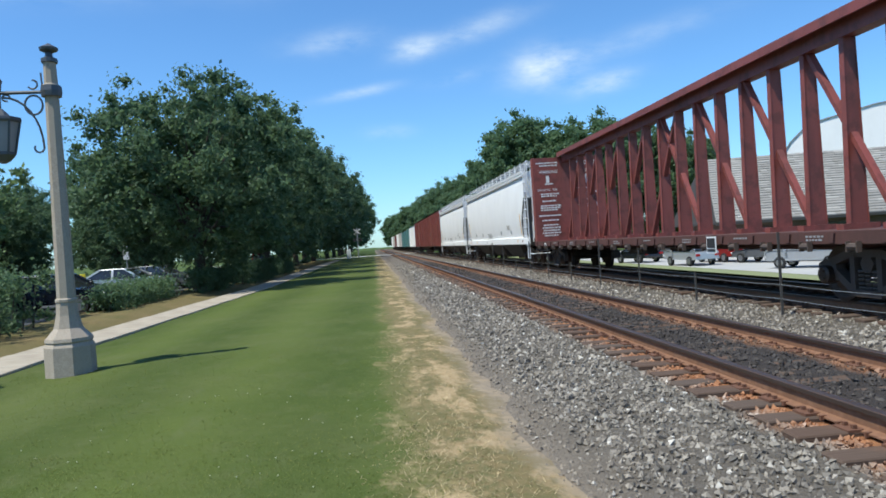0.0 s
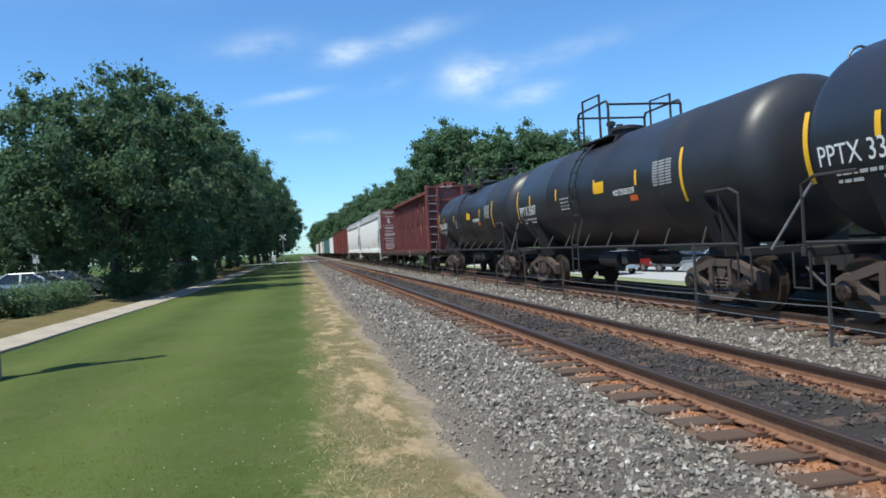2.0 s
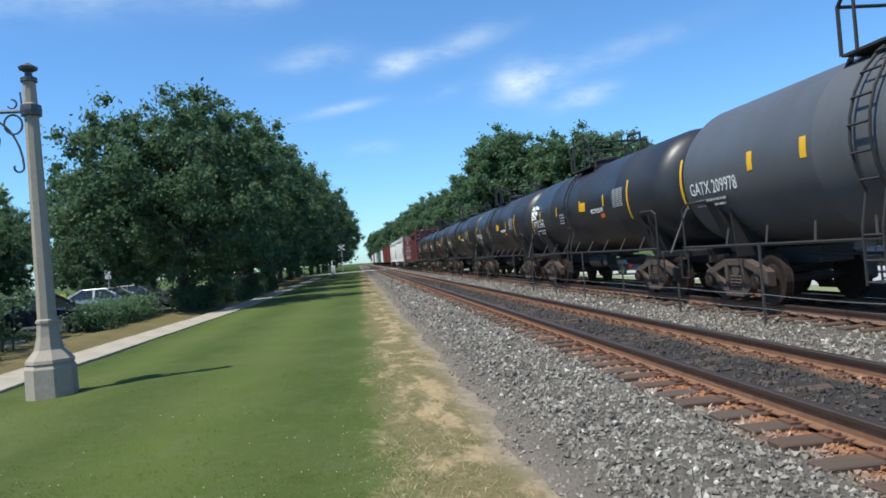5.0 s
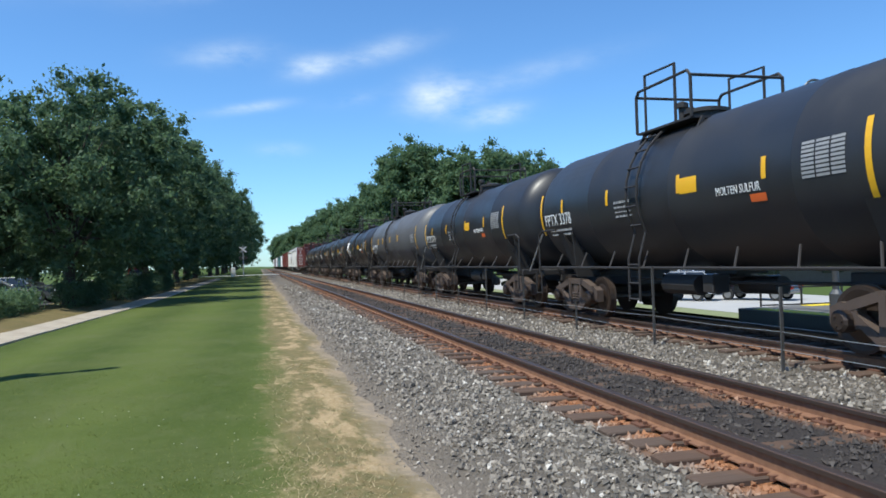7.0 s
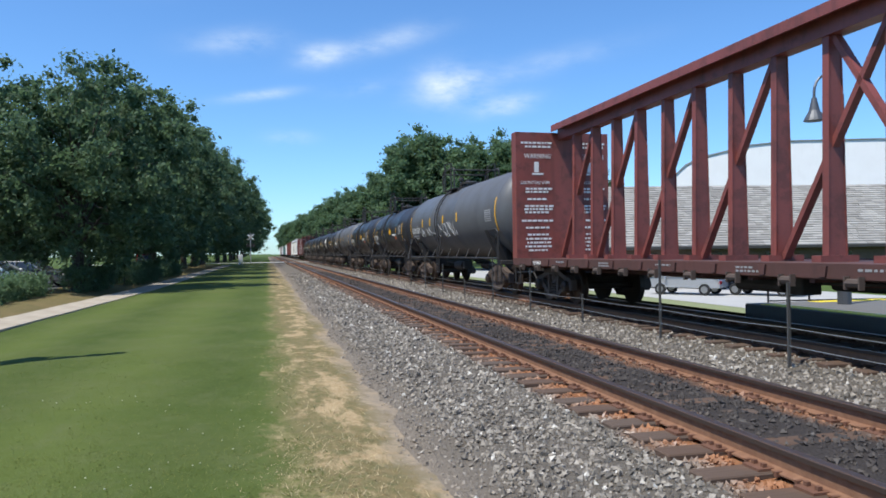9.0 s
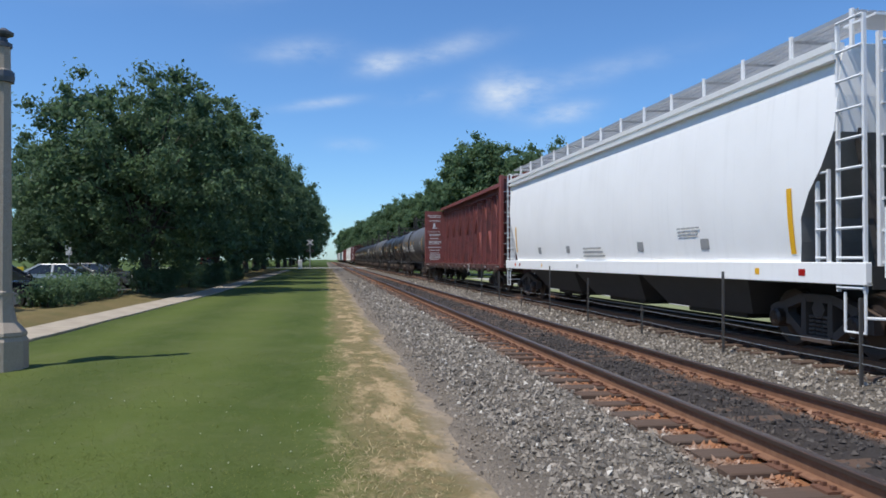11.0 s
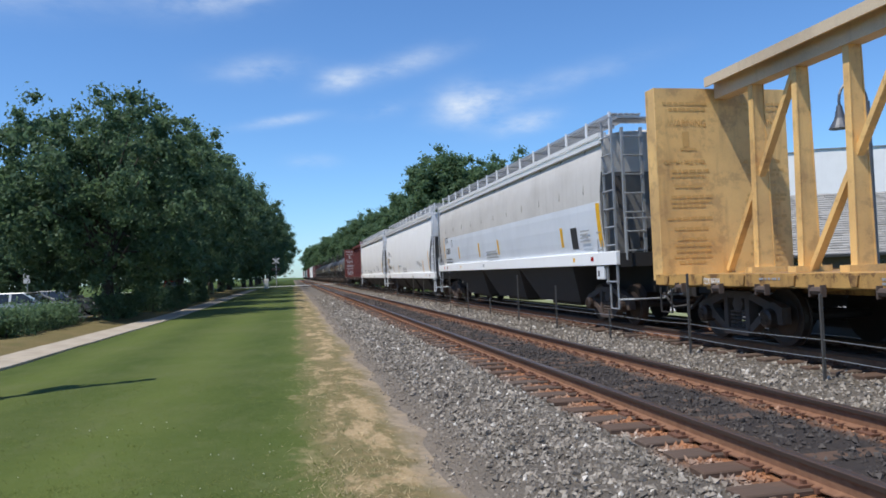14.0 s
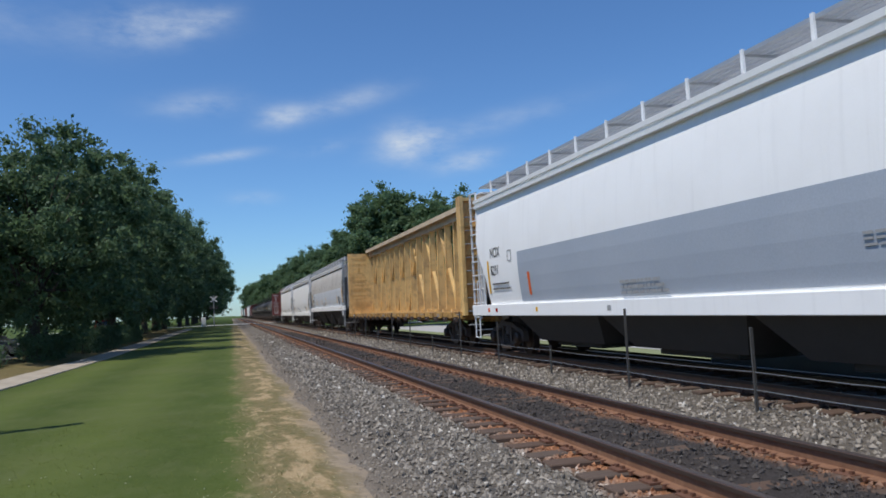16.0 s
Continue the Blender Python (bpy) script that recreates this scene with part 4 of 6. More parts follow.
def boxcar(u, pitch, material, label, height=4.5):
    """A plain box or hopper body seen far ahead: ribbed sides, roof, doors and trucks."""
    car = thing("freight_car", pose(8.4, u, 0.22), label, "freight car", "freight train")
    half = pitch / 2
    L = half - 0.6
    bm = bmesh.new()
    box(bm, -1.48, 1.48, -L, L, 1.0, height, 0.03)
    part("body", bm, material, car)
    bm = bmesh.new()
    prism(bm, [(-1.54, height), (1.54, height), (0, height + 0.2)], "y", -L, L)
    part("roof", bm, M["galvanised"], car)
    bm = bmesh.new()
    y = -L + 0.6
    while y < L:
        for e in (-1, 1):
            box(bm, e * 1.5 - 0.04, e * 1.5 + 0.04, y - 0.05, y + 0.05, 1.05, height - 0.1)
        y += 1.4
    tagged(part("side_rib", bm, material, car), kind="stuff")
    bm = bmesh.new()
    box(bm, -1.54, -1.5, -1.5, 1.5, 1.1, height - 0.25)
    part("door", bm, material, car)
    bm = bmesh.new()
    box(bm, -0.35, 0.35, -half + 0.5, half - 0.5, 0.7, 1.0)
    part("sill", bm, M["steel_dark"], car)
    for s in (-1, 1):
        truck(car, s * (half - 2.2))
    couplers(car, half)
    return car


# the train, from the front: (front boundary, pitch) along the line at the start
TRAIN = []


def add(fn, front, pitch, *a, **k):
    u = front - pitch / 2
    TRAIN.append((fn(u, pitch, *a, **k), u))


far = [("boxcar_red", 22.5, "rust-red boxcar far ahead in the train", 4.7), ("boxcar_red", 22.5, "rust-red boxcar far ahead in the train", 4.7), ("hopper_white", 18.5, "dirty white freight car far ahead in the train", 4.4),
       ("teal", 18.5, "faded teal freight car far ahead in the train", 4.4), ("teal", 18.5, "faded teal freight car far ahead in the train", 4.3), ("hopper_beige", 18.5, "grey-beige freight car far ahead in the train", 4.4),
       ("hopper_white", 18.5, "dirty white freight car far ahead in the train", 4.5), ("boxcar_red", 18.5, "rust-red boxcar far ahead in the train", 4.5), ("hopper_beige", 18.5, "grey-beige freight car far ahead in the train", 4.4), ("hopper_white", 18.5, "dirty white freight car far ahead in the train", 4.4)]
front = 74.4
for mt, pitch, lab, h in far:
    front += pitch
    add(boxcar, front, pitch, M[mt], lab, h)
add(hopper, 74.4, 21.2, M["hopper_white"], "white covered hopper car with grimy side sills")
add(hopper, 53.2, 21.8, M["hopper_white"], "white covered hopper car with grimy side sills")
add(centerbeam, 31.7, 24.3, M["boxcar_red"], "maroon centre-beam flat car, empty, with lettered bulkheads", M["letter_white"], "SOO 600", gap=1.4)
add(tank_car, 6.0, 13.7, 1.36, 2.5, M["tank_black"], "black molten sulfur tank car with yellow stripes", True, "TILX", "150571")
for i, num in enumerate(("3507", "3326", "3285", "3362")):
    add(tank_car, -7.7 - 13.7 * i, 13.7, 1.40, 2.52, M["tank_black"], "black molten sulfur tank car with yellow stripes", True, "PPTX", num, tag=num == "3362")
add(tank_car, -62.4, 15.2, 1.46, 2.55, M["tank_grey"], "sun-faded dark grey tank car with yellow stripes", False, "GATX", "209978")
add(tank_car, -77.6, 13.4, 1.40, 2.52, M["tank_black"], "black molten sulfur tank car with yellow stripes", True, "PPTX", "3374")
add(tank_car, -91.0, 13.2, 1.40, 2.52, M["tank_black"], "black molten sulfur tank car with yellow stripes", True, "PPTX", "3378")
add(tank_car, -104.2, 15.5, 1.46, 2.6, M["tank_grey"], "dark grey tank car with graffiti scrawls and yellow stripes", False, "CGTX", "23520", True)
add(centerbeam, -119.5, 24.2, M["boxcar_red"], "maroon centre-beam flat car, empty, with lettered bulkheads", M["letter_white"], "SOO 600424")
add(hopper, -143.6, 20.1, M["hopper_white"], "clean white covered hopper car with roof walk")
add(hopper, -163.7, 19.9, M["hopper_white"], "clean white covered hopper car with black lettering", mark="NCIX", number="1281")
add(hopper, -183.6, 20.6, M["hopper_beige"], "weathered beige covered hopper car with a pale repainted band", sill=1.38, ribs=True, mark="ITFX", number="122030", patch=(8.2, -9.05, 1.66, 2.84, "patch_grey", "repainted_band"))
add(centerbeam, -204.4, 24.3, M["beam_yellow"], "yellow centre-beam flat car, empty, with rust streaks", M["letter_worn"], "TTZX 86394")
add(hopper, -228.5, 20.2, M["hopper_white"], "clean white covered hopper car with a large grey repainted patch", mark="NCIX", number="8291", patch=(5.85, -8.0, 1.40, 2.64, "patch_blue", "repainted_patch"))


# ---- ground, lawn, track bed ----
def ground_z(x, y):
    """Height of the land: flat lawn, track bed, then a lower car park beyond the line."""
    if x < 10.6:
        return 0.0
    return -1.25 * min(1.0, (x - 10.6) / 3.0)


k = Nodes("meadow", 0.95, spec=0.1)
a, b = k.noise(0.05, 5), k.noise(3.0, 5)
k.color(k.mix(b, k.mix(a, (0.035, 0.07, 0.018), (0.075, 0.11, 0.03)), (0.09, 0.12, 0.035))).bump(b, 0.5, 0.05)
M["meadow"] = k.m

# mown grass that turns to straw and bare soil towards the stone
k = Nodes("lawn", 0.9, spec=0.12)
x, n0, n1, n2, n3 = k.axis(0), k.noise(0.28, 4, 0.6), k.noise(0.9, 5, 0.6), k.noise(7.0, 5, 0.65), k.noise(60, 3, 0.6)
stripe = k.math("SINE", k.math("MULTIPLY_ADD", x, 2.4, -0.13))
green = k.mix(k.math("MULTIPLY_ADD", stripe, 0.36, k.math("MULTIPLY", n1, 0.9)), (0.056, 0.080, 0.016), (0.100, 0.127, 0.029))
green = k.mix(k.ramp(n0, [(0.45, 0.0), (0.7, 0.55)]), green, (0.118, 0.130, 0.046))
green = k.mix(k.ramp(n2, [(0.45, 0.0), (0.85, 0.35)]), green, (0.125, 0.150, 0.050))
patchy = k.noise(2.3, 5, 0.7, stretch=(1.0, 0.5, 1.0))
green = k.mix(k.ramp(patchy, [(0.5, 0.0), (0.75, 0.5)]), green, (0.125, 0.135, 0.058))
green = k.mix(k.ramp(n3, [(0.35, 0.22), (0.62, 0.0)]), green, (0.05, 0.08, 0.02))
tuft = k.noise(2.0, 5, 0.7, stretch=(1.0, 0.42, 1.0))
straw = k.mix(k.ramp(tuft, [(0.41, 0.0), (0.50, 1.0)]), (0.46, 0.35, 0.20), (0.105, 0.115, 0.045))
straw = k.mix(k.ramp(n2, [(0.4, 0.5), (0.62, 0.0)]), straw, (0.30, 0.21, 0.11))
straw = k.mix(k.ramp(n3, [(0.4, 0.5), (0.6, 0.0)]), straw, (0.22, 0.15, 0.08))
along = k.noise(1.1, 5, 0.65, stretch=(1.0, 0.35, 1.0))
edge = k.math("ADD", x, k.math("MULTIPLY_ADD", along, 1.1, k.math("MULTIPLY_ADD", n2, 0.8, -0.95)))
col = k.mix(k.ramp(k.math("MULTIPLY_ADD", edge, 0.5, 0.5), [(0.47, 0.0), (0.70, 1.0)]), green, straw)
soil = k.mix(k.ramp(n2, [(0.35, 0.0), (0.7, 1.0)]), k.mix(n3, (0.16, 0.13, 0.10), (0.31, 0.255, 0.20)), (0.34, 0.265, 0.175))
col = k.mix(k.ramp(k.math("MULTIPLY_ADD", edge, 0.5, 0.0), [(0.46, 0.0), (0.62, 1.0)]), col, soil)
k.color(col).bump(k.math("MULTIPLY_ADD", n2, 0.6, n3), 0.5, 0.02)
M["lawn"] = k.m


def bed_colour(k, base):
    """Rust beside the rails and oil-black between them, over a base stone colour."""
    x = k.axis(0)
    wob = k.math("MULTIPLY_ADD", k.noise(1.4, 5, 0.6), 0.5, k.math("ADD", x, -0.25))
    f = k.math("MULTIPLY", wob, 0.1)
    rust = k.ramp(f, [(0.0, 0.0), (0.285, 0.0), (0.325, 0.9), (0.365, 0.85), (0.385, 0.15), (0.455, 0.1), (0.475, 0.75), (0.515, 0.75), (0.545, 0.0), (0.73, 0.0), (0.76, 0.55), (0.79, 0.4), (0.82, 0.0), (1.0, 0.0)])
    black = k.ramp(f, [(0.0, 0.0), (0.36, 0.0), (0.39, 0.85), (0.46, 0.85), (0.485, 0.0), (0.78, 0.0), (0.80, 0.7), (0.9, 0.7), (0.93, 0.2)])
    c = k.mix(rust, base, k.mix(k.noise(6, 4), (0.26, 0.10, 0.04), (0.44, 0.20, 0.09)))
    c = k.mix(black, c, (0.035, 0.033, 0.034))
    dust = k.ramp(f, [(0.0, 1.0), (0.10, 0.85), (0.175, 0.0), (1.0, 0.0)])
    return k.mix(dust, c, k.mix(k.noise(9, 4), (0.19, 0.152, 0.115), (0.36, 0.30, 0.23)))


k = Nodes("ballast_bed", 0.95, spec=0.2)
n1, n2 = k.noise(26, 4, 0.7), k.noise(2.0, 4)
k.color(bed_colour(k, k.mix(n1, (0.060, 0.051, 0.042), (0.235, 0.205, 0.168)))).bump(n1, 1.0, 0.05)
M["ballast_bed"] = k.m

k = Nodes("ballast_stone", 0.85, spec=0.3)
r, n1 = k.island(), k.noise(30, 3)
stone = k.ramp(r, [(0.0, (0.09, 0.077, 0.061)), (0.25, (0.175, 0.151, 0.121)), (0.55, (0.27, 0.234, 0.188)), (0.86, (0.36, 0.312, 0.25)), (0.965, (0.46, 0.41, 0.345)), (1.0, (0.82, 0.77, 0.68))])
k.color(bed_colour(k, k.mix(k.math("MULTIPLY", n1, 0.5), stone, (0.2, 0.185, 0.17)))).bump(n1, 0.5, 0.01)
M["ballast_stone"] = k.m

# the ground is one sheet, lower beyond the line
gx = [-2600, -400, -120, -40, -14, -7.4, -3, 0, 3, 6, 9, 10.6, 12, 13.6, 18, 30, 60, 120, 400, 2600]
gy = [-2600, -300, -60, -10, 10, 40, 80, 130, 200, 400, 900, 2600]
verts = [(x, y, ground_z(x, y) - 0.22) for y in gy for x in gx]
faces = [(j * len(gx) + i, j * len(gx) + i + 1, (j + 1) * len(gx) + i + 1, (j + 1) * len(gx) + i) for j in range(len(gy) - 1) for i in range(len(gx) - 1)]
tagged(soup("ground", verts, faces, M["meadow"]), "rough green grassland around the railway line", "ground", kind="structure")


def sheet(name, x0, x1, y0, y1, nx, ny, fz, material, grow=1.0):
    """A grid sheet whose rows get longer away from the camera; fz gives its height."""
    xs = [x0 + (x1 - x0) * i / nx for i in range(nx + 1)]
    ys = [y0 + (y1 - y0) * (j / ny) ** grow for j in range(ny + 1)]
    v = [(x, y, fz(x, y)) for y in ys for x in xs]
    f = [(j * (nx + 1) + i, j * (nx + 1) + i + 1, (j + 1) * (nx + 1) + i + 1, (j + 1) * (nx + 1) + i) for j in range(ny) for i in range(nx)]
    return soup(name, v, f, material, True)


def lawn_z(x, y):
    fall = -0.10 * max(0.0, min(1.0, (-3.6 - x) / 2.4))
    return 0.02 * noise.noise((x * 0.5, y * 0.3, 0)) + 0.012 * noise.noise((x * 3, y * 3, 5)) + fall + 0.03 * max(0.0, min(1.0, x)) * noise.noise((x * 1.6, y * 1.1, 9)) - 0.03 * max(0, x - 0.5) - 0.10 * max(0, x - 0.75)


tagged(sheet("lawn", -6.6, 1.9, -8, 128, 70, 260, lawn_z, M["lawn"], 2.0), "mown green lawn fading to dry straw beside the gravel", "lawn", kind="structure")


def bed_z(x, y):
    prof = [(0.7, -0.11), (1.2, -0.07), (1.7, -0.035), (2.6, 0.0), (2.85, 0.015), (3.0, 0.012), (3.55, 0.02), (3.65, 0.06), (4.76, 0.06), (4.86, 0.02), (5.3, 0.02), (5.9, 0.0), (6.8, -0.02), (7.2, 0.01), (9.7, 0.01), (10.6, -0.06), (11.4, -0.32)]
    z = prof[0][1]
    for (a, za), (b, zb) in zip(prof, prof[1:]):
        if x >= a:
            z = za + (zb - za) * min(1, (x - a) / (b - a))
    return z + 0.018 * noise.noise((x * 2.2, y * 2.2, 3)) + 0.012 * noise.noise((x * 9, y * 9, 1))


tagged(sheet("ballast_bed", 0.7, 11.4, -25, 420, 80, 420, bed_z, M["ballast_bed"], 2.2), "grey crushed-stone track bed stained with rust", "ballast", kind="structure")

# loose stones, thinner with distance
rng = np.random.default_rng(4)
base = np.array([(1, 0, 0), (-1, 0, 0), (0, 1, 0), (0, -1, 0), (0, 0, 1), (0, 0, -1)], float)
tri = [(0, 2, 4), (2, 1, 4), (1, 3, 4), (3, 0, 4), (2, 0, 5), (1, 2, 5), (3, 1, 5), (0, 3, 5)]
sv, sf, count = [], [], 0
fields = [(0.95, 3.3, 2.6, 8, 520, 0.028), (0.95, 3.3, 8, 16, 280, 0.033), (1.2, 3.2, 16, 32, 90, 0.045), (3.0, 5.6, 4, 14, 230, 0.028), (3.0, 5.6, 14, 34, 70, 0.036),
          (5.2, 7.4, 5, 16, 170, 0.034), (5.2, 7.4, 16, 40, 60, 0.045), (1.2, 7.2, 32, 60, 18, 0.06), (7.2, 9.8, 7, 25, 30, 0.035)]
for x0, x1, y0, y1, per, size in fields:
    n = int((x1 - x0) * (y1 - y0) * per)
    px, py = rng.uniform(x0, x1, n), rng.uniform(y0, y1, n)
    for qx, qy in zip(px, py):
        if (2.9 < qx < 3.6 or 4.8 < qx < 5.5) and (((qy - 2.4) / 0.52 + 0.23) % 1.0) < 0.46 and rng.random() < (0.93 if qx > 3.0 else 0.75):
            continue
        if min(abs(qx - 3.45), abs(qx - 4.96), abs(qx - 7.65)) < 0.12:
            continue
        if qx < 1.6 and rng.random() < (1.75 - qx) * 1.0:
            continue
        s = size * (0.45 + 1.15 * rng.random() ** 1.6) * (0.7 if qx < 1.5 else 1.0)
        e = Euler(rng.uniform(0, 6.28, 3)).to_matrix()
        p = base * s * rng.uniform(0.6, 1.2, (6, 1)) * np.array([1, rng.uniform(0.6, 1), rng.uniform(0.5, 0.85)])
        p = p @ np.array(e).T + (qx, qy, bed_z(qx, qy) + s * 0.25)
        sv.append(p)
        sf += [(a + count, b + count, c + count) for a, b, c in tri]
        count += 6
tagged(soup("ballast_stone", np.concatenate(sv).tolist(), sf, M["ballast_stone"]), "loose angular grey and white crushed stones", "gravel", kind="stuff")

# grass blades in the near lawn
k = Nodes("grass_blade", 0.8, spec=0.2)
r, x, n1 = k.island(), k.axis(0), k.noise(0.9, 5, 0.6)
g = k.mix(r, (0.085, 0.115, 0.022), (0.185, 0.205, 0.060))
dry = k.mix(r, (0.20, 0.18, 0.08), (0.60, 0.48, 0.29))
f = k.math("ADD", k.math("ADD", x, k.math("MULTIPLY_ADD", n1, 1.4, -0.75)), k.math("MULTIPLY_ADD", r, 1.0, -0.5))
k.color(k.mix(k.ramp(k.math("MULTIPLY_ADD", f, 0.5, 0.5), [(0.5, 0.0), (0.66, 1.0)]), g, dry))
tr, mx = k.n.new("ShaderNodeBsdfTranslucent"), k.n.new("ShaderNodeMixShader")
k.l.new(k.b.inputs["Base Color"].links[0].from_socket, tr.inputs["Color"])
mx.inputs["Fac"].default_value = 0.35
k.l.new(k.b.outputs[0], mx.inputs[1])
k.l.new(tr.outputs[0], mx.inputs[2])
k.l.new(mx.outputs[0], k.n["Material Output"].inputs["Surface"])
M["grass_blade"] = k.m
gv, gf = [], []
for x0, x1, y0, y1, n, h in ((-4.5, 1.5, 2.6, 6.5, 26000, 0.024), (-6.0, 1.5, 6.5, 13, 14000, 0.028)):
    for i in range(n):
        gx0, gy0 = rng.uniform(x0, x1), rng.uniform(y0, y1)
        if gx0 > 0.6 and rng.random() < (gx0 - 0.6) / 0.5:
            continue
        hh = h * rng.uniform(0.3, 0.8) * (2.2 if 0.1 < gx0 < 1.2 and rng.random() < 0.4 else 1)
        an = rng.uniform(0, 6.28)
        dx, dy, w = math.cos(an), math.sin(an), 0.0025 + h * 0.06
        lean = rng.uniform(1.6, 3.4) * hh
        z0, c = lawn_z(gx0, gy0) - 0.004, len(gv)
        gv += [(gx0 - dx * w, gy0 - dy * w, z0), (gx0 + dx * w, gy0 + dy * w, z0), (gx0 - dy * lean, gy0 + dx * lean, z0 + hh)]
        gf.append((c, c + 1, c + 2))
tagged(soup("grass_blades", gv, gf, M["grass_blade"]), "short green and straw-coloured grass blades", "grass", kind="stuff")

M["clover"] = plain("clover", (0.40, 0.42, 0.26), 0.8)
cv, cf = [], []
for cx, cy in ((-1.3, 4.4), (-0.9, 5.6), (-2.2, 4.9), (-0.4, 7.2), (-2.8, 6.4), (-1.6, 8.6)):
    for i in range(12):
        qx, qy = cx + rng.normal(0, 0.38), cy + rng.normal(0, 0.42)
        p = base * 0.008 * rng.uniform(0.7, 1.2, (6, 1)) + (qx, qy, lawn_z(qx, qy) + 0.022)
        cf += [(a + len(cv), b + len(cv), c + len(cv)) for a, b, c in tri]
        cv += p.tolist()
tagged(soup("clover_heads", cv, cf, M["clover"]), "small pale clover heads scattered in the lawn", "clover", kind="stuff")

# ---- tracks ----
k = Nodes("rail_side", 0.75, 0.3)
n1, n2 = k.noise(14, 4), k.noise(1.5, 3)
k.color(k.mix(n1, (0.15, 0.068, 0.038), k.mix(n2, (0.29, 0.145, 0.080), (0.37, 0.215, 0.130)))).bump(n1, 0.3, 0.01)
M["rail_side"] = k.m
M["rail_head"] = plain("rail_head", (0.085, 0.062, 0.052), 0.42, 0.5, vary=0.25)
k = Nodes("tie_wood", 0.9, spec=0.2)
n1, n2, r = k.noise(7, 5, stretch=(0.25, 3.0, 3.0)), k.noise(1.3, 4), k.object_random()
c = k.mix(n1, (0.045, 0.034, 0.028), (0.16, 0.12, 0.095))
c = k.mix(k.math("MULTIPLY", r, 0.5), c, (0.10, 0.055, 0.035))
c = k.mix(k.ramp(n2, [(0.5, 0.0), (0.75, 0.45)]), c, (0.22, 0.10, 0.05))
k.color(c).bump(n1, 0.6, 0.02)
M["tie_wood"] = k.m
M["plate_rust"] = plain("plate_rust", (0.135, 0.060, 0.034), 0.85, vary=0.45)
rail_prof = [(-0.075, 0), (0.075, 0), (0.075, 0.012), (0.012, 0.03), (0.01, 0.125), (0.036, 0.135), (0.036, 0.168), (-0.036, 0.168), (-0.036, 0.135), (-0.01, 0.125), (-0.012, 0.03), (-0.075, 0.012)]


def track(name, cx, label, z0, tie_y0, tie_n, far_to):
    tr = thing(name, pose(cx, 0, 0), label, "railway track")
    for e in (-0.755, 0.755):
        bm = bmesh.new()
        prism(bm, [(px + e, pz + z0) for px, pz in rail_prof], "y", -30, 420)
        rail = part("rail", bm, M["rail_side"], tr, "rust-brown steel rail")
        bm = bmesh.new()
        prism(bm, [(e - 0.039, z0 + 0.132), (e + 0.039, z0 + 0.132), (e + 0.039, z0 + 0.164), (e + 0.028, z0 + 0.173), (e - 0.028, z0 + 0.173), (e - 0.039, z0 + 0.164)], "y", -30, 420)
        part("running_surface", bm, M["rail_head"], rail, "wheel-polished steel head")
    me = None
    rnd = random.Random(8)
    for i in range(tie_n):
        if me is None:
            bm = bmesh.new()
            box(bm, -1.3, 1.3, -0.115, 0.115, -0.17, 0.0, 0.012)
            tie = part("tie", bm, M["tie_wood"], tr)
            me = tie.data
        else:
            tie = new("tie", me)
            tie.parent = tr
        tie.location = (rnd.uniform(-0.05, 0.05), tie_y0 + i * 0.52 + rnd.uniform(-0.03, 0.03), z0 + 0.004 + rnd.uniform(-0.006, 0.012))
        tie.rotation_euler = (rnd.uniform(-0.03, 0.03), rnd.uniform(-0.006, 0.006), rnd.uniform(-0.02, 0.02))
    bm = bmesh.new()
    y = tie_y0 + tie_n * 0.52
    while y < far_to:
        box(bm, -1.3, 1.3, y - 0.115, y + 0.115, z0 - 0.1, z0 + 0.004)
        y += 0.52
    tagged(part("far_tie", bm, M["tie_wood"], tr), kind="stuff")
    # tie plates, spikes and rail anchors
    bm = bmesh.new()
    for i in range(min(tie_n, 90)):
        y = tie_y0 + i * 0.52
        for e in (-0.755, 0.755):
            box(bm, e - 0.17, e + 0.17, y - 0.09, y + 0.09, z0 + 0.002, z0 + 0.022)
            for sx in (-0.1, 0.1):
                for sy in (-0.05, 0.05):
                    box(bm, e + sx - 0.016, e + sx + 0.016, y + sy - 0.016, y + sy + 0.016, z0 + 0.02, z0 + 0.05)
            for sy in (-0.16, 0.16):
                box(bm, e - 0.095, e + 0.095, y + sy - 0.014, y + sy + 0.014, z0 - 0.015, z0 + 0.022)
    tagged(part("rail_fastening", bm, M["plate_rust"], tr, "rusty tie plates, spikes and anchors"), kind="stuff")
    return tr


track("near_track", 4.205, "empty main-line track with rusty rails and worn wooden ties", 0.05, 2.4, 190, 200)
track("train_track", 8.405, "main-line track under the freight train, ties half buried in stone", 0.05, 4.0, 110, 140)

# ---- fence between the tracks ----
M["fence_steel"] = plain("fence_steel", (0.10, 0.095, 0.09), 0.65, 0.4)
fence = thing("wire_fence", pose(6.76, 0, 0), "low dark steel post and wire fence between the two tracks", "fence")
for i in range(-2, 36):
    y = 8.4 + i * 3.28
    tall = i % 3 != 2
    h = 1.40 if i % 3 == 1 else (1.12 if i % 3 == 0 else 0.62)
    bm = bmesh.new()
    prism(bm, [(-0.022, y - 0.022), (0.022, y - 0.022), (0.022, y - 0.012), (0.007, y - 0.012), (0.007, y + 0.022), (-0.007, y + 0.022), (-0.007, y - 0.012), (-0.022, y - 0.012)], "z", -0.3, h)
    part("post", bm, M["fence_steel"], fence)
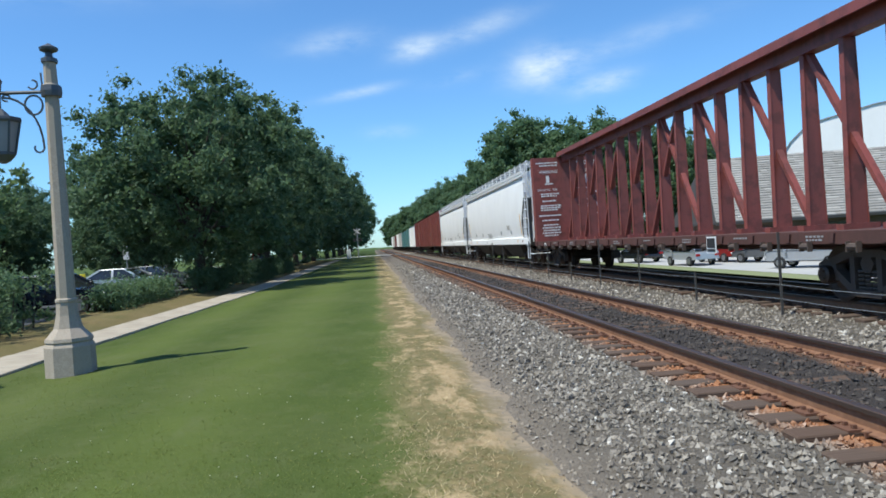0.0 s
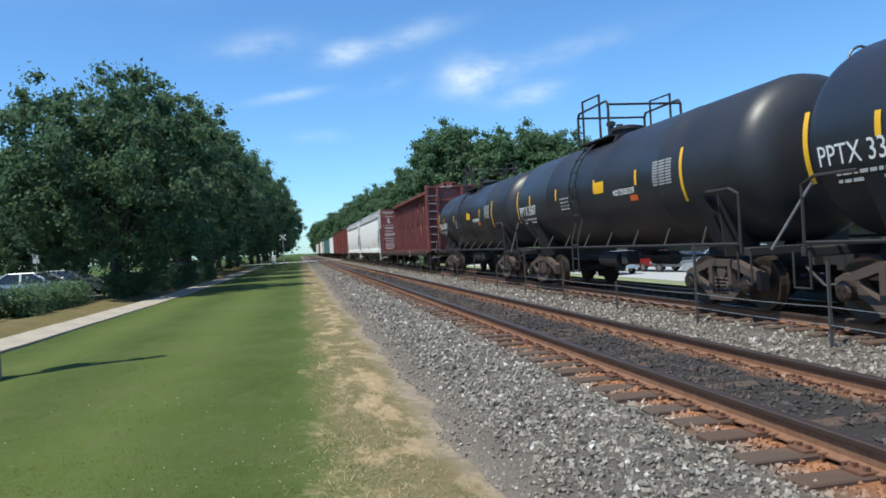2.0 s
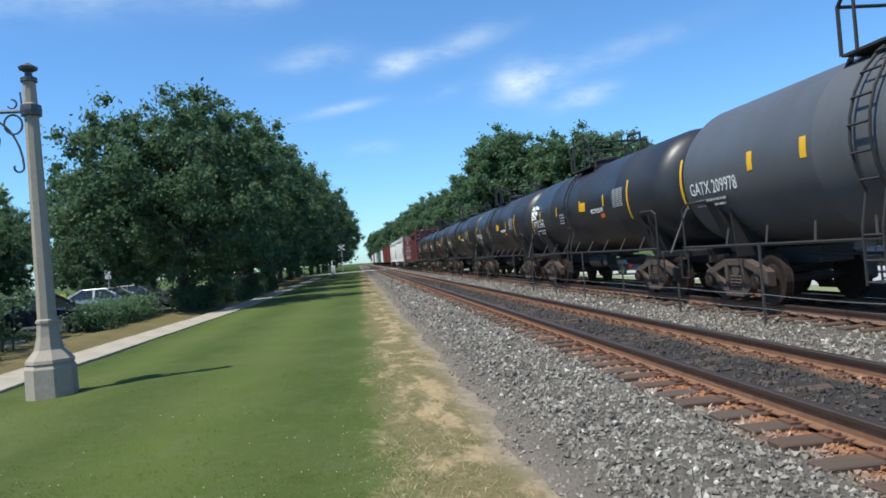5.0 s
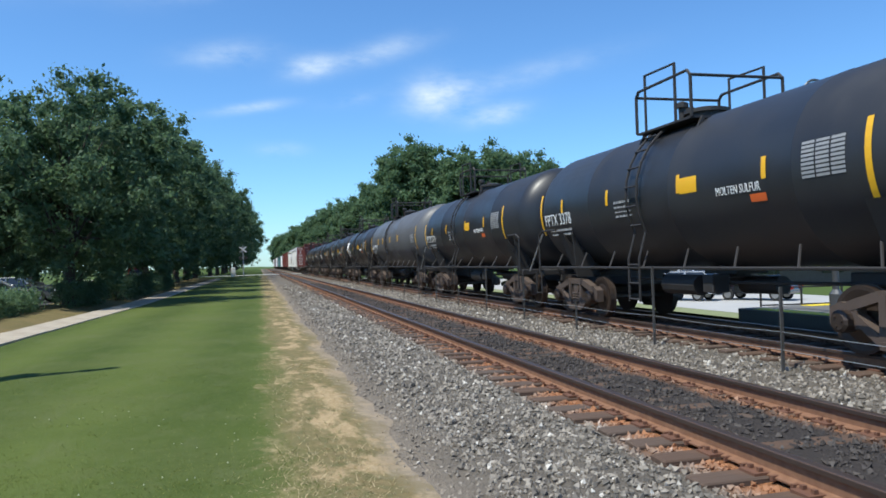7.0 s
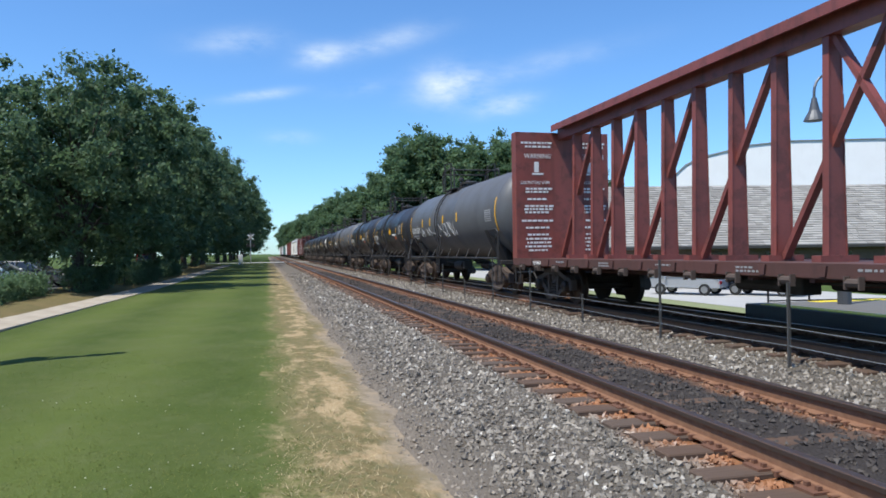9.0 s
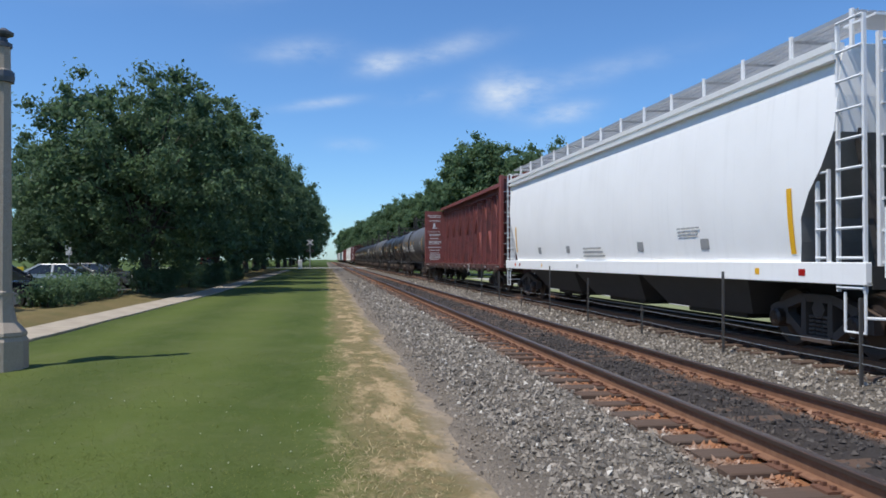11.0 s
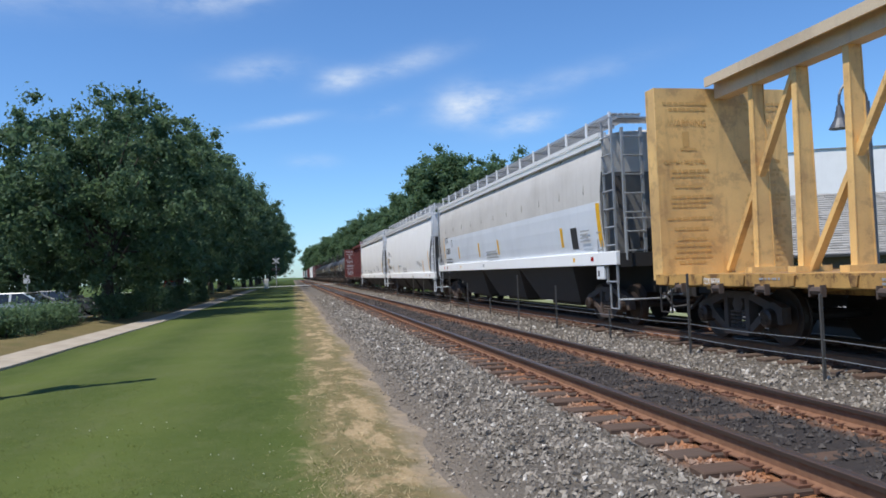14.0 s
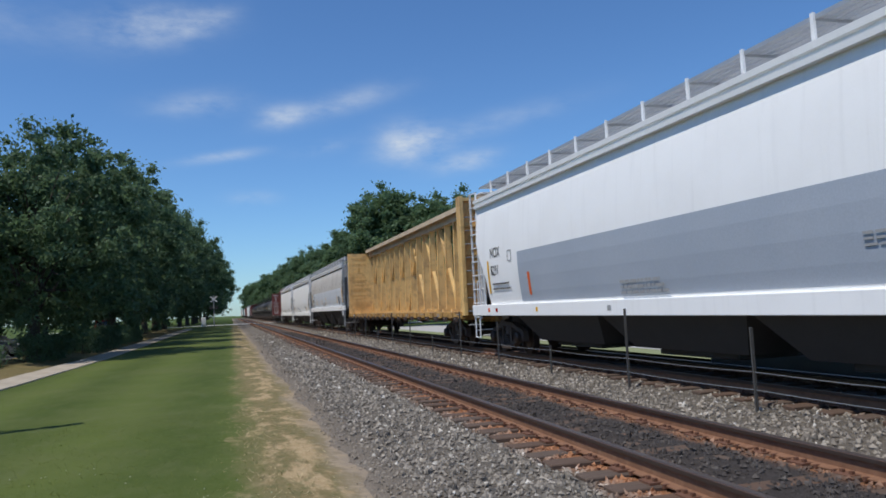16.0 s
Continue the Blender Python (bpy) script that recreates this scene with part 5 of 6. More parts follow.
for z in (0.28, 0.52):
    bm = bmesh.new()
    pipe(bm, [(0, 8.4 + (q / 4 - 2) * 3.28, z - 0.02 * math.sin(math.pi * (q % 4) / 4)) for q in range(149)], 0.005, 4)
    part("wire", bm, M["galvanised"], fence)

# ---- path, hedges, lamp post ----
k = Nodes("path_concrete", 0.9, spec=0.25)
n1, n2 = k.noise(1.2, 5), k.noise(45, 3)
k.color(k.mix(k.ramp(n1, [(0.35, 0.0), (0.75, 1.0)]), (0.43, 0.37, 0.29), (0.27, 0.225, 0.17))).bump(n2, 0.3, 0.01)
M["path_concrete"] = k.m
path = tagged(new("pavement"), "pale concrete footpath beside the lawn", "path", kind="structure")
me = None
for i in range(60):
    y0 = 2.0 + i * 1.9
    if me is None:
        bm = bmesh.new()
        box(bm, -0.6, 0.6, 0.006, 1.894, -0.12, 0, 0.01)
        slab = part("slab", bm, M["path_concrete"], path)
        me = slab.data
    else:
        slab = new("slab", me)
        slab.parent = path
    bend = max(0.0, min(1.0, (y0 - 14.0) / 24.0))
    slab.location = (-6.75 + 0.9 * bend, y0, -0.045 + 0.004 * math.sin(i * 2.1))
    slab.rotation_euler = (0, 0, -0.037 if 0.0 < bend < 1.0 else 0.0)

# bed colour: tan mulch, with dark green-brown tones put in for shade
k = Nodes("mulch", 0.95, spec=0.1)
n1 = k.noise(25, 4, 0.7)
k.color(k.mix(n1, (0.07, 0.06, 0.03), k.mix(k.noise(0.8, 3), (0.10, 0.13, 0.04), (0.42, 0.28, 0.14)))).bump(n1, 0.8, 0.03)
M["mulch"] = k.m
tagged(sheet("planting_bed", -10.6, -6.35, 8, 120, 20, 120, lambda x, y: -0.03 + 0.05 * noise.noise((x * 2, y * 2, 0)) + 0.05 * math.sin(math.pi * min(1.0, (x + 10.6) / 3.12)) - 0.13 * max(0.0, min(1.0, (x + 8.0) / 0.8)), M["mulch"], 1.6), "bark-mulch planting bed with dry grass", "planting bed", kind="structure")

k = Nodes("asphalt", 0.9, spec=0.3)
n1, n2 = k.noise(0.6, 4), k.noise(60, 3)
k.color(k.mix(n1, (0.045, 0.045, 0.048), k.mix(n2, (0.06, 0.06, 0.062), (0.10, 0.10, 0.10)))).bump(n2, 0.3, 0.005)
M["asphalt"] = k.m
tagged(sheet("car_park", -30, -10.6, -10, 110, 6, 12, lambda x, y: -0.06, M["asphalt"]), "dark asphalt car park behind the hedge", "car park", kind="structure")

k = Nodes("lamp_stone", 0.85, spec=0.3)
n1, n2 = k.noise(1.5, 4), k.noise(90, 3, 0.7)
k.color(k.mix(k.ramp(n2, [(0.35, 0.0), (0.65, 1.0)]), (0.26, 0.215, 0.17), k.mix(n1, (0.44, 0.37, 0.295), (0.54, 0.46, 0.375)))).bump(n2, 0.25, 0.005)
M["lamp_stone"] = k.m
M["lamp_iron"] = plain("lamp_iron", (0.10, 0.105, 0.115), 0.5, 0.5, vary=0.2)
k = Nodes("lamp_glass", 0.35, spec=0.5)
k.color(k.mix(k.noise(4, 3), (0.22, 0.22, 0.24), (0.34, 0.33, 0.34)))
M["lamp_glass"] = k.m


def street_lamp(m):
    lamp = thing("street_lamp", m, "concrete street lamp with a hanging iron lantern on the lawn", "street lamp")
    bm = bmesh.new()
    prof = [(0.37, -0.2), (0.365, 0.44), (0.33, 0.50), (0.35, 0.52), (0.34, 0.57), (0.21, 0.72), (0.165, 0.92), (0.15, 1.12), (0.165, 1.13), (0.165, 1.17), (0.14, 1.19)]
    lathe(bm, prof, 8, turn=radians(22.5))
    part("base", bm, M["lamp_stone"], lamp)
    bm = bmesh.new()
    lathe(bm, [(0.138, 1.17), (0.10, 4.35), (0.125, 4.36), (0.125, 4.52), (0.098, 4.54), (0.09, 4.88)], 8, turn=radians(22.5))
    part("shaft", bm, M["lamp_stone"], lamp)
    bm = bmesh.new()
    lathe(bm, [(0.12, 4.87), (0.12, 4.93), (0.06, 4.96), (0.05, 5.02), (0.13, 5.06), (0.14, 5.10), (0.05, 5.15), (0.02, 5.17)], 12)
    part("finial", bm, M["lamp_iron"], lamp)
    bm = bmesh.new()
    tube(bm, (-0.1, 0, 4.42), (-0.98, 0, 4.42), 0.028)
    lathe(bm, [(0.005, -0.06), (0.045, 0), (0.005, 0.06)], 8, (-1.02, 0, 4.42), "x")
    lathe(bm, [(0.02, 4.3), (0.03, 4.42), (0.045, 4.55), (0.06, 4.6), (0.02, 4.66)], 8, (-0.76, 0, 0))
    pipe(bm, [(-0.27 + 0.13 * math.cos(a), 0, 4.22 + 0.15 * math.sin(a)) for a in [i * math.pi / 8 for i in range(17)]], 0.016)
    pipe(bm, [(-0.16 - 0.58 * (1 - math.cos(a)) * 0.95, 0, 3.55 + 0.8 * math.sin(a)) for a in [i * math.pi / 16 for i in range(9)]], 0.018)
    pipe(bm, [(-0.16 - 0.07 + 0.07 * math.cos(a), 0, 3.55 - 0.07 * math.sin(a)) for a in [i * math.pi / 6 for i in range(8)]], 0.016)
    pipe(bm, [(-0.60 - 0.06 + 0.06 * math.cos(a), 0, 4.34 + 0.05 * math.sin(a)) for a in [i * math.pi / 5 for i in range(9)]], 0.014)
    pipe(bm, [(-0.2 - 0.07 + 0.07 * math.cos(a), 0, 4.54 + 0.07 * math.sin(a)) for a in [-2.6 + i * math.pi / 6 for i in range(9)]], 0.014)
    pipe(bm, [(-0.13, 0, 4.5), (-0.14, 0, 4.72)], 0.014)
    lathe(bm, [(0.15, 4.34), (0.16, 4.42), (0.15, 4.5)], 10)
    part("bracket", bm, M["lamp_iron"], lamp, "scrolled iron bracket arm")
    bm = bmesh.new()
    lx = (-0.76, 0, 0)
    tube(bm, (-0.76, 0, 4.32), (-0.76, 0, 4.12), 0.02)
    lathe(bm, [(0.03, 4.18), (0.10, 4.11), (0.14, 4.06), (0.29, 4.03), (0.30, 3.99), (0.29, 3.96)], 8, lx)
    tray = bmesh.new()
    lathe(tray, [(0.185, 3.50), (0.185, 3.46), (0.11, 3.37), (0.03, 3.33)][::-1], 8, lx)
    bars = []
    for i in range(8):
        a = 2 * math.pi * i / 8
        bars.append(bmesh.new())
        bar(bars[-1], (-0.76 + 0.28 * math.cos(a), 0.28 * math.sin(a), 3.98), (-0.76 + 0.18 * math.cos(a), 0.18 * math.sin(a), 3.48), 0.025, 0.025)
    lantern = part("lantern", bm, M["lamp_iron"], lamp, "dark iron lantern hood")
    part("lantern_tray", tray, M["lamp_iron"], lantern)
    for b in bars:
        part("lantern_bar", b, M["lamp_iron"], lantern)
    bm = bmesh.new()
    lathe(bm, [(0.165, 3.48), (0.262, 3.98)], 8, lx)
    part("glass", bm, M["lamp_glass"], lantern, "smoky frosted lantern panes")
    return lamp


street_lamp(pose(-4.82, 11.95, -0.05, 0, 0, 4))

# ---- foliage ----
def leaf_material(name, a, b, c):
    k = Nodes(name, 0.62, spec=0.3)
    r = k.island()
    n1 = k.noise(0.5, 3)
    k.color(k.mix(k.math("MULTIPLY_ADD", r, 0.7, k.math("MULTIPLY", n1, 0.3)), k.mix(n1, a, b), c))
    out = k.n["Material Output"]
    tr = k.n.new("ShaderNodeBsdfTranslucent")
    tr.inputs["Color"].default_value = (*dark(c, 1.6), 1)
    mx = k.n.new("ShaderNodeMixShader")
    mx.inputs["Fac"].default_value = 0.38
    k.l.new(k.b.outputs[0], mx.inputs[1])
    k.l.new(tr.outputs[0], mx.inputs[2])
    k.l.new(mx.outputs[0], out.inputs["Surface"])
    return k.m


M["leaf_dark"] = leaf_material("leaf_dark", (0.046, 0.085, 0.050), (0.066, 0.118, 0.060), (0.105, 0.165, 0.080))
M["leaf_mid"] = leaf_material("leaf_mid", (0.055, 0.10, 0.056), (0.080, 0.140, 0.068), (0.125, 0.195, 0.092))
M["leaf_light"] = leaf_material("leaf_light", (0.06, 0.11, 0.045), (0.085, 0.145, 0.055), (0.15, 0.215, 0.09))
M["bark"] = plain("bark", (0.075, 0.06, 0.048), 0.9, grain=14, vary=0.5, bump=0.8)


def leaves(clumps, per, size, seed, squash=0.8):
    """Leaf cards set on and inside clumps (centre, radius)."""
    r = np.random.default_rng(seed)
    vs, fs = [], []
    for (cx, cy, cz), rad in clumps:
        n = int(per * rad * rad)
        d = r.normal(size=(n, 3))
        d /= np.linalg.norm(d, axis=1)[:, None]
        rr = rad * np.clip(np.abs(r.normal(0, 0.72, n)), 0.1, 1.75)
        p = d * rr[:, None] * (1, 1, squash) + (cx, cy, cz)
        t1 = r.normal(size=(n, 3))
        t1 -= d * (np.sum(t1 * d, axis=1) * 0.3)[:, None]
        t1 /= np.linalg.norm(t1, axis=1)[:, None]
        t2 = np.cross(t1, d + r.normal(size=(n, 3)) * 0.5)
        t2 /= np.linalg.norm(t2, axis=1)[:, None] + 1e-6
        s = size * r.uniform(0.6, 1.4, n)[:, None]
        quad = np.stack([p - t1 * s, p + t2 * s * 0.55, p + t1 * s, p - t2 * s * 0.55], axis=1)
        c0 = len(vs)
        vs += quad.reshape(-1, 3).tolist()
        fs += [(c0 + 4 * i, c0 + 4 * i + 1, c0 + 4 * i + 2, c0 + 4 * i + 3) for i in range(n)]
    return vs, fs


def tree(name, m, height, radius, trunk, seed, material, label, per=170, size=0.17, n=70, low=0.16, group="", puff=1.0):
    """A broadleaf tree: tapered trunk, forked limbs and a ragged crown of many leaf clumps."""
    rnd = random.Random(seed)
    t = thing(name, m, label, "tree", group)
    clumps, boughs = [], []
    zc, hz = height * (1 + low) / 2, height * (1 - low) / 2
    for i in range(n):
        u = -0.92 + 1.88 * (i + rnd.uniform(0.1, 0.9)) / n
        a = i * 2.399 + rnd.uniform(-0.5, 0.5)
        w = math.sqrt(max(0.0, 1 - u * u)) ** 0.8
        sh = rnd.uniform(0.55, 0.86)
        boughs.append((radius * w * sh * math.cos(a), radius * w * sh * math.sin(a), zc + hz * u * 0.86))
    for i in range(n // 2):
        boughs.append((radius * rnd.uniform(-0.4, 0.4), radius * rnd.uniform(-0.4, 0.4), zc + hz * rnd.uniform(-0.5, 0.6)))
    for bx, by, bz in boughs:
        for i in range(9):
            d = Vector((rnd.gauss(0, 1), rnd.gauss(0, 1), rnd.gauss(0, 0.7)))
            d = d.normalized() * radius * rnd.uniform(0.06, 0.25)
            clumps.append(((bx + d.x, by + d.y, bz + d.z), radius * rnd.uniform(0.045, 0.105) * puff))
    bm = bmesh.new()
    tube(bm, (0, 0, -0.2), (0.05, 0, height * 0.16), trunk * 1.35, trunk, 10)
    tube(bm, (0.05, 0, height * 0.16), (0.0, 0.1, height * 0.55), trunk, trunk * 0.55, 8)
    tube(bm, (0.0, 0.1, height * 0.55), (0.1, 0, height * 0.9), trunk * 0.55, trunk * 0.12, 6)
    for c in boughs[::2]:
        z0 = height * rnd.uniform(0.16, 0.5)
        mid = Vector((c[0] * 0.45, c[1] * 0.45, z0 + (c[2] - z0) * 0.6))
        tube(bm, (0, 0, z0), mid, trunk * 0.3, trunk * 0.18, 5)
        tube(bm, mid, c, trunk * 0.18, trunk * 0.04, 5)
    part("trunk", bm, M["bark"], t)
    vs, fs = leaves(clumps, per, size, seed)
    crown = soup("crown", vs, fs, material)
    crown.parent = t
    return t


shade = tree("shade_tree", pose(-8.7, 37.6, -0.05), 10.9, 5.7, 0.24, 3, M["leaf_dark"], "large dark green broadleaf tree beside the car park", per=520, size=0.105, n=62, low=0.09)
oak = tree("street_tree", pose(-8.8, 49.6, -0.05), 12.3, 6.2, 0.23, 5, M["leaf_dark"], "dark green broadleaf tree in the row along the path", per=420, size=0.13, n=52, low=0.05, group="trees along the path")
for x, y, s, r in ((-8.8, 62, 1.05, 70), (-9.0, 75, 1.12, 40), (-9.2, 88, 1.2, 130), (-9.4, 102, 1.32, 200), (-9.6, 118, 1.45, 20), (-9.5, 152, 1.5, 300), (-9.5, 178, 1.65, 80), (-9.5, 205, 1.7, 10), (-10, 240, 1.8, 190), (-10.5, 285, 2.0, 250), (-11, 340, 2.3, 20), (-12, 420, 2.7, 90), (-21, 66, 1.0, 60), (-26, 78, 1.1, 20), (-20, 92, 1.2, 150), (-30, 100, 1.3, 33), (-22, 118, 1.4, 250), (-40, 84, 0.95, 210), (-36, 66, 0.85, 290), (-17, 134, 1.3, 15), (-18, 160, 1.4, 100), (-17, 190, 1.5, 200), (-24, 150, 1.5, 310), (-19, 230, 1.7, 45), (-48, 104, 1.1, 80), (-58, 90, 1.0, 160)):
    c = copy_thing(oak, pose(x, y, 0, 0, 0, r))
    c.scale = (s, s, s)
wood = tree("woodland_tree", pose(24, 112, -1.2), 21.6, 8.5, 0.35, 12, M["leaf_mid"], "tall green broadleaf tree in the wood beyond the train", per=150, size=0.25, n=76, low=0.04, puff=1.25, group="trees beyond the train")
for x, y, s, r in ((32, 104, 0.92, 50), (38, 101, 0.86, 170), (44, 98, 0.72, 20), (23, 134, 0.86, 220), (21, 158, 0.8, 70), (20, 184, 0.86, 10), (19.5, 215, 0.85, 300), (18.5, 250, 0.85, 120), (17.5, 295, 0.9, 210), (17, 350, 0.9, 30), (16, 420, 1.0, 100), (15.5, 510, 1.1, 250), (30, 140, 1.0, 140), (51, 99, 0.50, 260)):
    c = copy_thing(wood, pose(x, y, -1.2, 0, 0, r))
    c.scale = (s, s, s)
small = tree("small_tree", pose(-12.8, 24.0, -0.06), 5.6, 2.3, 0.08, 21, M["leaf_light"], "young light green tree beside the parked vehicles", per=400, size=0.1, n=20, low=0.36, group="young trees in the car park")
for x, y, s, r in ((-15.2, 25.5, 1.0, 90), (-17.5, 30, 1.15, 200), (-11.6, 21.4, 0.66, 150)):
    c = copy_thing(small, pose(x, y, -0.06, 0, 0, r))
    c.scale = (s, s, s)
tree("overhanging_tree", pose(-18.2, 25.0, -0.06), 10.4, 3.9, 0.2, 33, M["leaf_mid"], "broadleaf tree at the edge of the car park", per=420, size=0.12, n=30, low=0.45)
# two trees out of view, added to shade the near path and parked SUV
out = tree("overhanging_tree", pose(-11.6, 8.6, -0.06), 8.6, 3.2, 0.16, 35, M["leaf_mid"], "broadleaf tree shading the near end of the path", per=300, size=0.12, n=26, low=0.42)
c = copy_thing(out, pose(-15.6, 14.2, -0.06, 0, 0, 70))
c.scale = (1.05, 1.05, 1.05)
for x, y, s, r in ((-27, 38, 0.72, 10), (-33, 44, 0.85, 100), (-24, 50, 0.56, 220), (-40, 52, 0.9, 60), (-20, 60, 0.55, 310)):
    c = copy_thing(oak, pose(x, y, 0, 0, 0, r))
    c.scale = (s, s, s)


def hedge(m, length, depth, h, seed, material, label):
    t = thing("hedge", m, label, "hedge", "hedges along the path")
    rnd = random.Random(seed)
    clumps = []
    y = 0.0
    while y < length:
        for k2 in range(7):
            clumps.append(((rnd.uniform(-depth / 2, depth / 2), y + rnd.uniform(-0.2, 0.2), rnd.uniform(0.08, h - 0.2)), rnd.uniform(0.26, 0.40)))
        y += 0.34
    bm = bmesh.new()
    y = 0.2
    while y < length:
        for e in (-0.2, 0.2):
            tube(bm, (e, y, -0.1), (e * 1.6, y + rnd.uniform(-0.1, 0.1), h * 0.7), 0.03, 0.012, 5)
        y += 0.6
    tagged(part("stem", bm, M["bark"], t), kind="stuff")
    vs, fs = leaves(clumps, 900, 0.055, seed, 0.95)
    f = soup("foliage", vs, fs, material)
    f.parent = t
    return t


hedge(pose(-9.3, 25.8, -0.03), 8.0, 1.0, 1.05, 2, M["leaf_mid"], "clipped green hedge beside the path")
hedge(pose(-8.3, 35.2, -0.03), 6.5, 1.3, 1.3, 3, M["leaf_dark"], "dark green hedge in the shade of the tree")
hedge(pose(-7.9, 43.2, -0.03), 9.0, 1.3, 1.35, 4, M["leaf_dark"], "dark green hedge in the shade of the tree")
hedge(pose(-7.9, 54.0, -0.03), 14.0, 1.3, 1.3, 5, M["leaf_dark"], "dark green hedge in the shade of the tree")
hedge(pose(-9.5, 16.4, -0.03), 2.6, 1.5, 1.6, 6, M["leaf_dark"], "dense dark shrubs beside the path")
hedge(pose(-9.7, 19.2, -0.03), 2.2, 1.4, 1.75, 7, M["leaf_dark"], "dense dark shrubs beside the path")


# ---- parked vehicles ----
def car_paint(name, c):
    k = Nodes(name, 0.25, 0.3, 0.6)
    k.color(k.mix(k.noise(3, 3), dark(c, 0.9), dark(c, 1.1)))
    k.b.inputs["Coat Weight"].default_value = 0.6
    return k.m


for nm, c in (("paint_black", (0.012, 0.013, 0.018)), ("paint_silver", (0.42, 0.43, 0.45)), ("paint_white", (0.75, 0.75, 0.75)), ("paint_red", (0.30, 0.02, 0.018)), ("paint_blue", (0.02, 0.035, 0.075)), ("paint_grey", (0.13, 0.135, 0.14))):
    M[nm] = car_paint(nm, c)
k = Nodes("car_glass", 0.08, spec=0.8)
k.color(k.mix(k.noise(2, 2), (0.012, 0.014, 0.016), (0.03, 0.034, 0.038)))
M["car_glass"] = k.m
M["tyre"] = plain("tyre", (0.018, 0.018, 0.018), 0.9)
M["rim"] = plain("rim", (0.4, 0.4, 0.41), 0.3, 0.8, vary=0.1)
M["lamp_clear"] = plain("lamp_clear", (0.6, 0.6, 0.6), 0.15, vary=0.1)


def vehicle(m, material, label, suv=False):
    """A parked car: side profile lofted across its width, glasshouse, wheels, lamps."""
    v = thing("suv" if suv else "car", m, label, "car", "parked cars")
    if suv:
        prof = [(-2.3, 0.45), (-2.35, 0.85), (-2.28, 1.05), (-1.95, 1.12), (2.0, 1.12), (2.3, 0.95), (2.33, 0.45)]
        cab = [(-1.25, 1.1), (-0.55, 1.72), (1.75, 1.74), (2.18, 1.1)]
    else:
        prof = [(-2.2, 0.4), (-2.28, 0.62), (-2.2, 0.78), (-1.1, 0.95), (1.5, 0.98), (2.2, 0.92), (2.28, 0.6), (2.22, 0.4)]
        cab = [(-1.15, 0.93), (-0.35, 1.40), (0.85, 1.43), (1.75, 0.96)]
    w = 0.92
    bm = bmesh.new()
    loft(bm, [[(x * s, y * (0.985 if abs(x) > 0.8 else 1), z) for y, z in prof] for x, s in ((-w * 0.93, 1), (-w, 1), (w, 1), (w * 0.93, 1))])
    bmesh.ops.bevel(bm, geom=bm.edges[:], offset=0.05, segments=2, affect="EDGES")
    body = part("body", bm, material, v)
    bm = bmesh.new()
    loft(bm, [[(x, cab[0][0], cab[0][1]), (x * 0.82, cab[1][0], cab[1][1]), (x * 0.82, cab[2][0], cab[2][1]), (x, cab[3][0], cab[3][1])] for x in (-w * 0.95, w * 0.95)])
    part("window", bm, M["car_glass"], v, "dark tinted car windows")
    bm = bmesh.new()
    zt = cab[1][1]
    box(bm, -w * 0.79, w * 0.79, cab[1][0] - 0.05, cab[2][0] + 0.05, zt - 0.02, zt + 0.05, 0.03)
    part("roof", bm, material, v)
    for e in (-1, 1):
        for a, b in ((cab[0], cab[1]), (cab[3], cab[2])):
            bm = bmesh.new()
            bar(bm, (e * w * 0.96, a[0], a[1]), (e * w * 0.80, b[0], b[1] + 0.02), 0.06, 0.08)
            part("pillar", bm, material, v)
        ym = (cab[1][0] + cab[2][0]) / 2
        bm = bmesh.new()
        bar(bm, (e * w * 0.965, ym, cab[0][1]), (e * w * 0.81, ym, zt), 0.04, 0.1)
        part("pillar", bm, material, v)
    for e in (-1, 1):
        for y in (-1.4, 1.38):
            bm = bmesh.new()
            lathe(bm, [(0.22, -0.11), (0.33, -0.11), (0.35, -0.06), (0.35, 0.06), (0.33, 0.11), (0.22, 0.11)], 20, (e * 0.84, y, 0.35), "x")
            wheel = part("wheel", bm, M["tyre"], v)
            bm = bmesh.new()
            lathe(bm, [(0.21, -0.118), (0.23, 0.0), (0.21, 0.118)], 12, (e * 0.84, y, 0.35), "x")
            part("rim", bm, M["rim"], wheel)
        bm = bmesh.new()
        box(bm, e * 0.72 - 0.16, e * 0.72 + 0.16, 2.2, 2.31, 0.68, 0.86, 0.02)
        part("tail_light", bm, M["lamp_red"], v)
        bm = bmesh.new()
        box(bm, e * 0.68 - 0.18, e * 0.68 + 0.18, -2.33, -2.2, 0.62, 0.76, 0.02)
        part("headlight", bm, M["lamp_clear"], v)
        bm = bmesh.new()
        box(bm, e * 1.0 - 0.07, e * 1.0 + 0.07, cab[0][0] + 0.15, cab[0][0] + 0.27, 0.98, 1.12, 0.02)
        part("mirror", bm, material, v)
    return v


vehicle(pose(-12.0, 17.0, -0.06, 0, 0, 24), M["paint_grey"], "dark grey SUV parked behind the shrubs", True)
vehicle(pose(-14.6, 19.6, -0.06, 0, 0, 20), M["paint_silver"], "silver SUV parked behind the shrubs", True)
for x, y, mt, lab, suv in ((-11.6, 27.6, "paint_black", "black car parked behind the hedge", False), (-13.2, 31.8, "paint_blue", "dark blue car parked behind the hedge", False), (-12.8, 39.0, "paint_white", "white car parked behind the hedge", False),
                           (-13, 45.0, "paint_grey", "grey car parked in tree shade", False), (-15.5, 24.2, "paint_grey", "grey car parked behind the young trees", False), (-10.8, 72, "paint_red", "red car parked far along the path", True), (-11.4, 80, "paint_silver", "silver car parked far along the path", False)):
    vehicle(pose(x, y, -0.06, 0, 0, 84 if x < -11 else 10), M[mt], lab, suv)
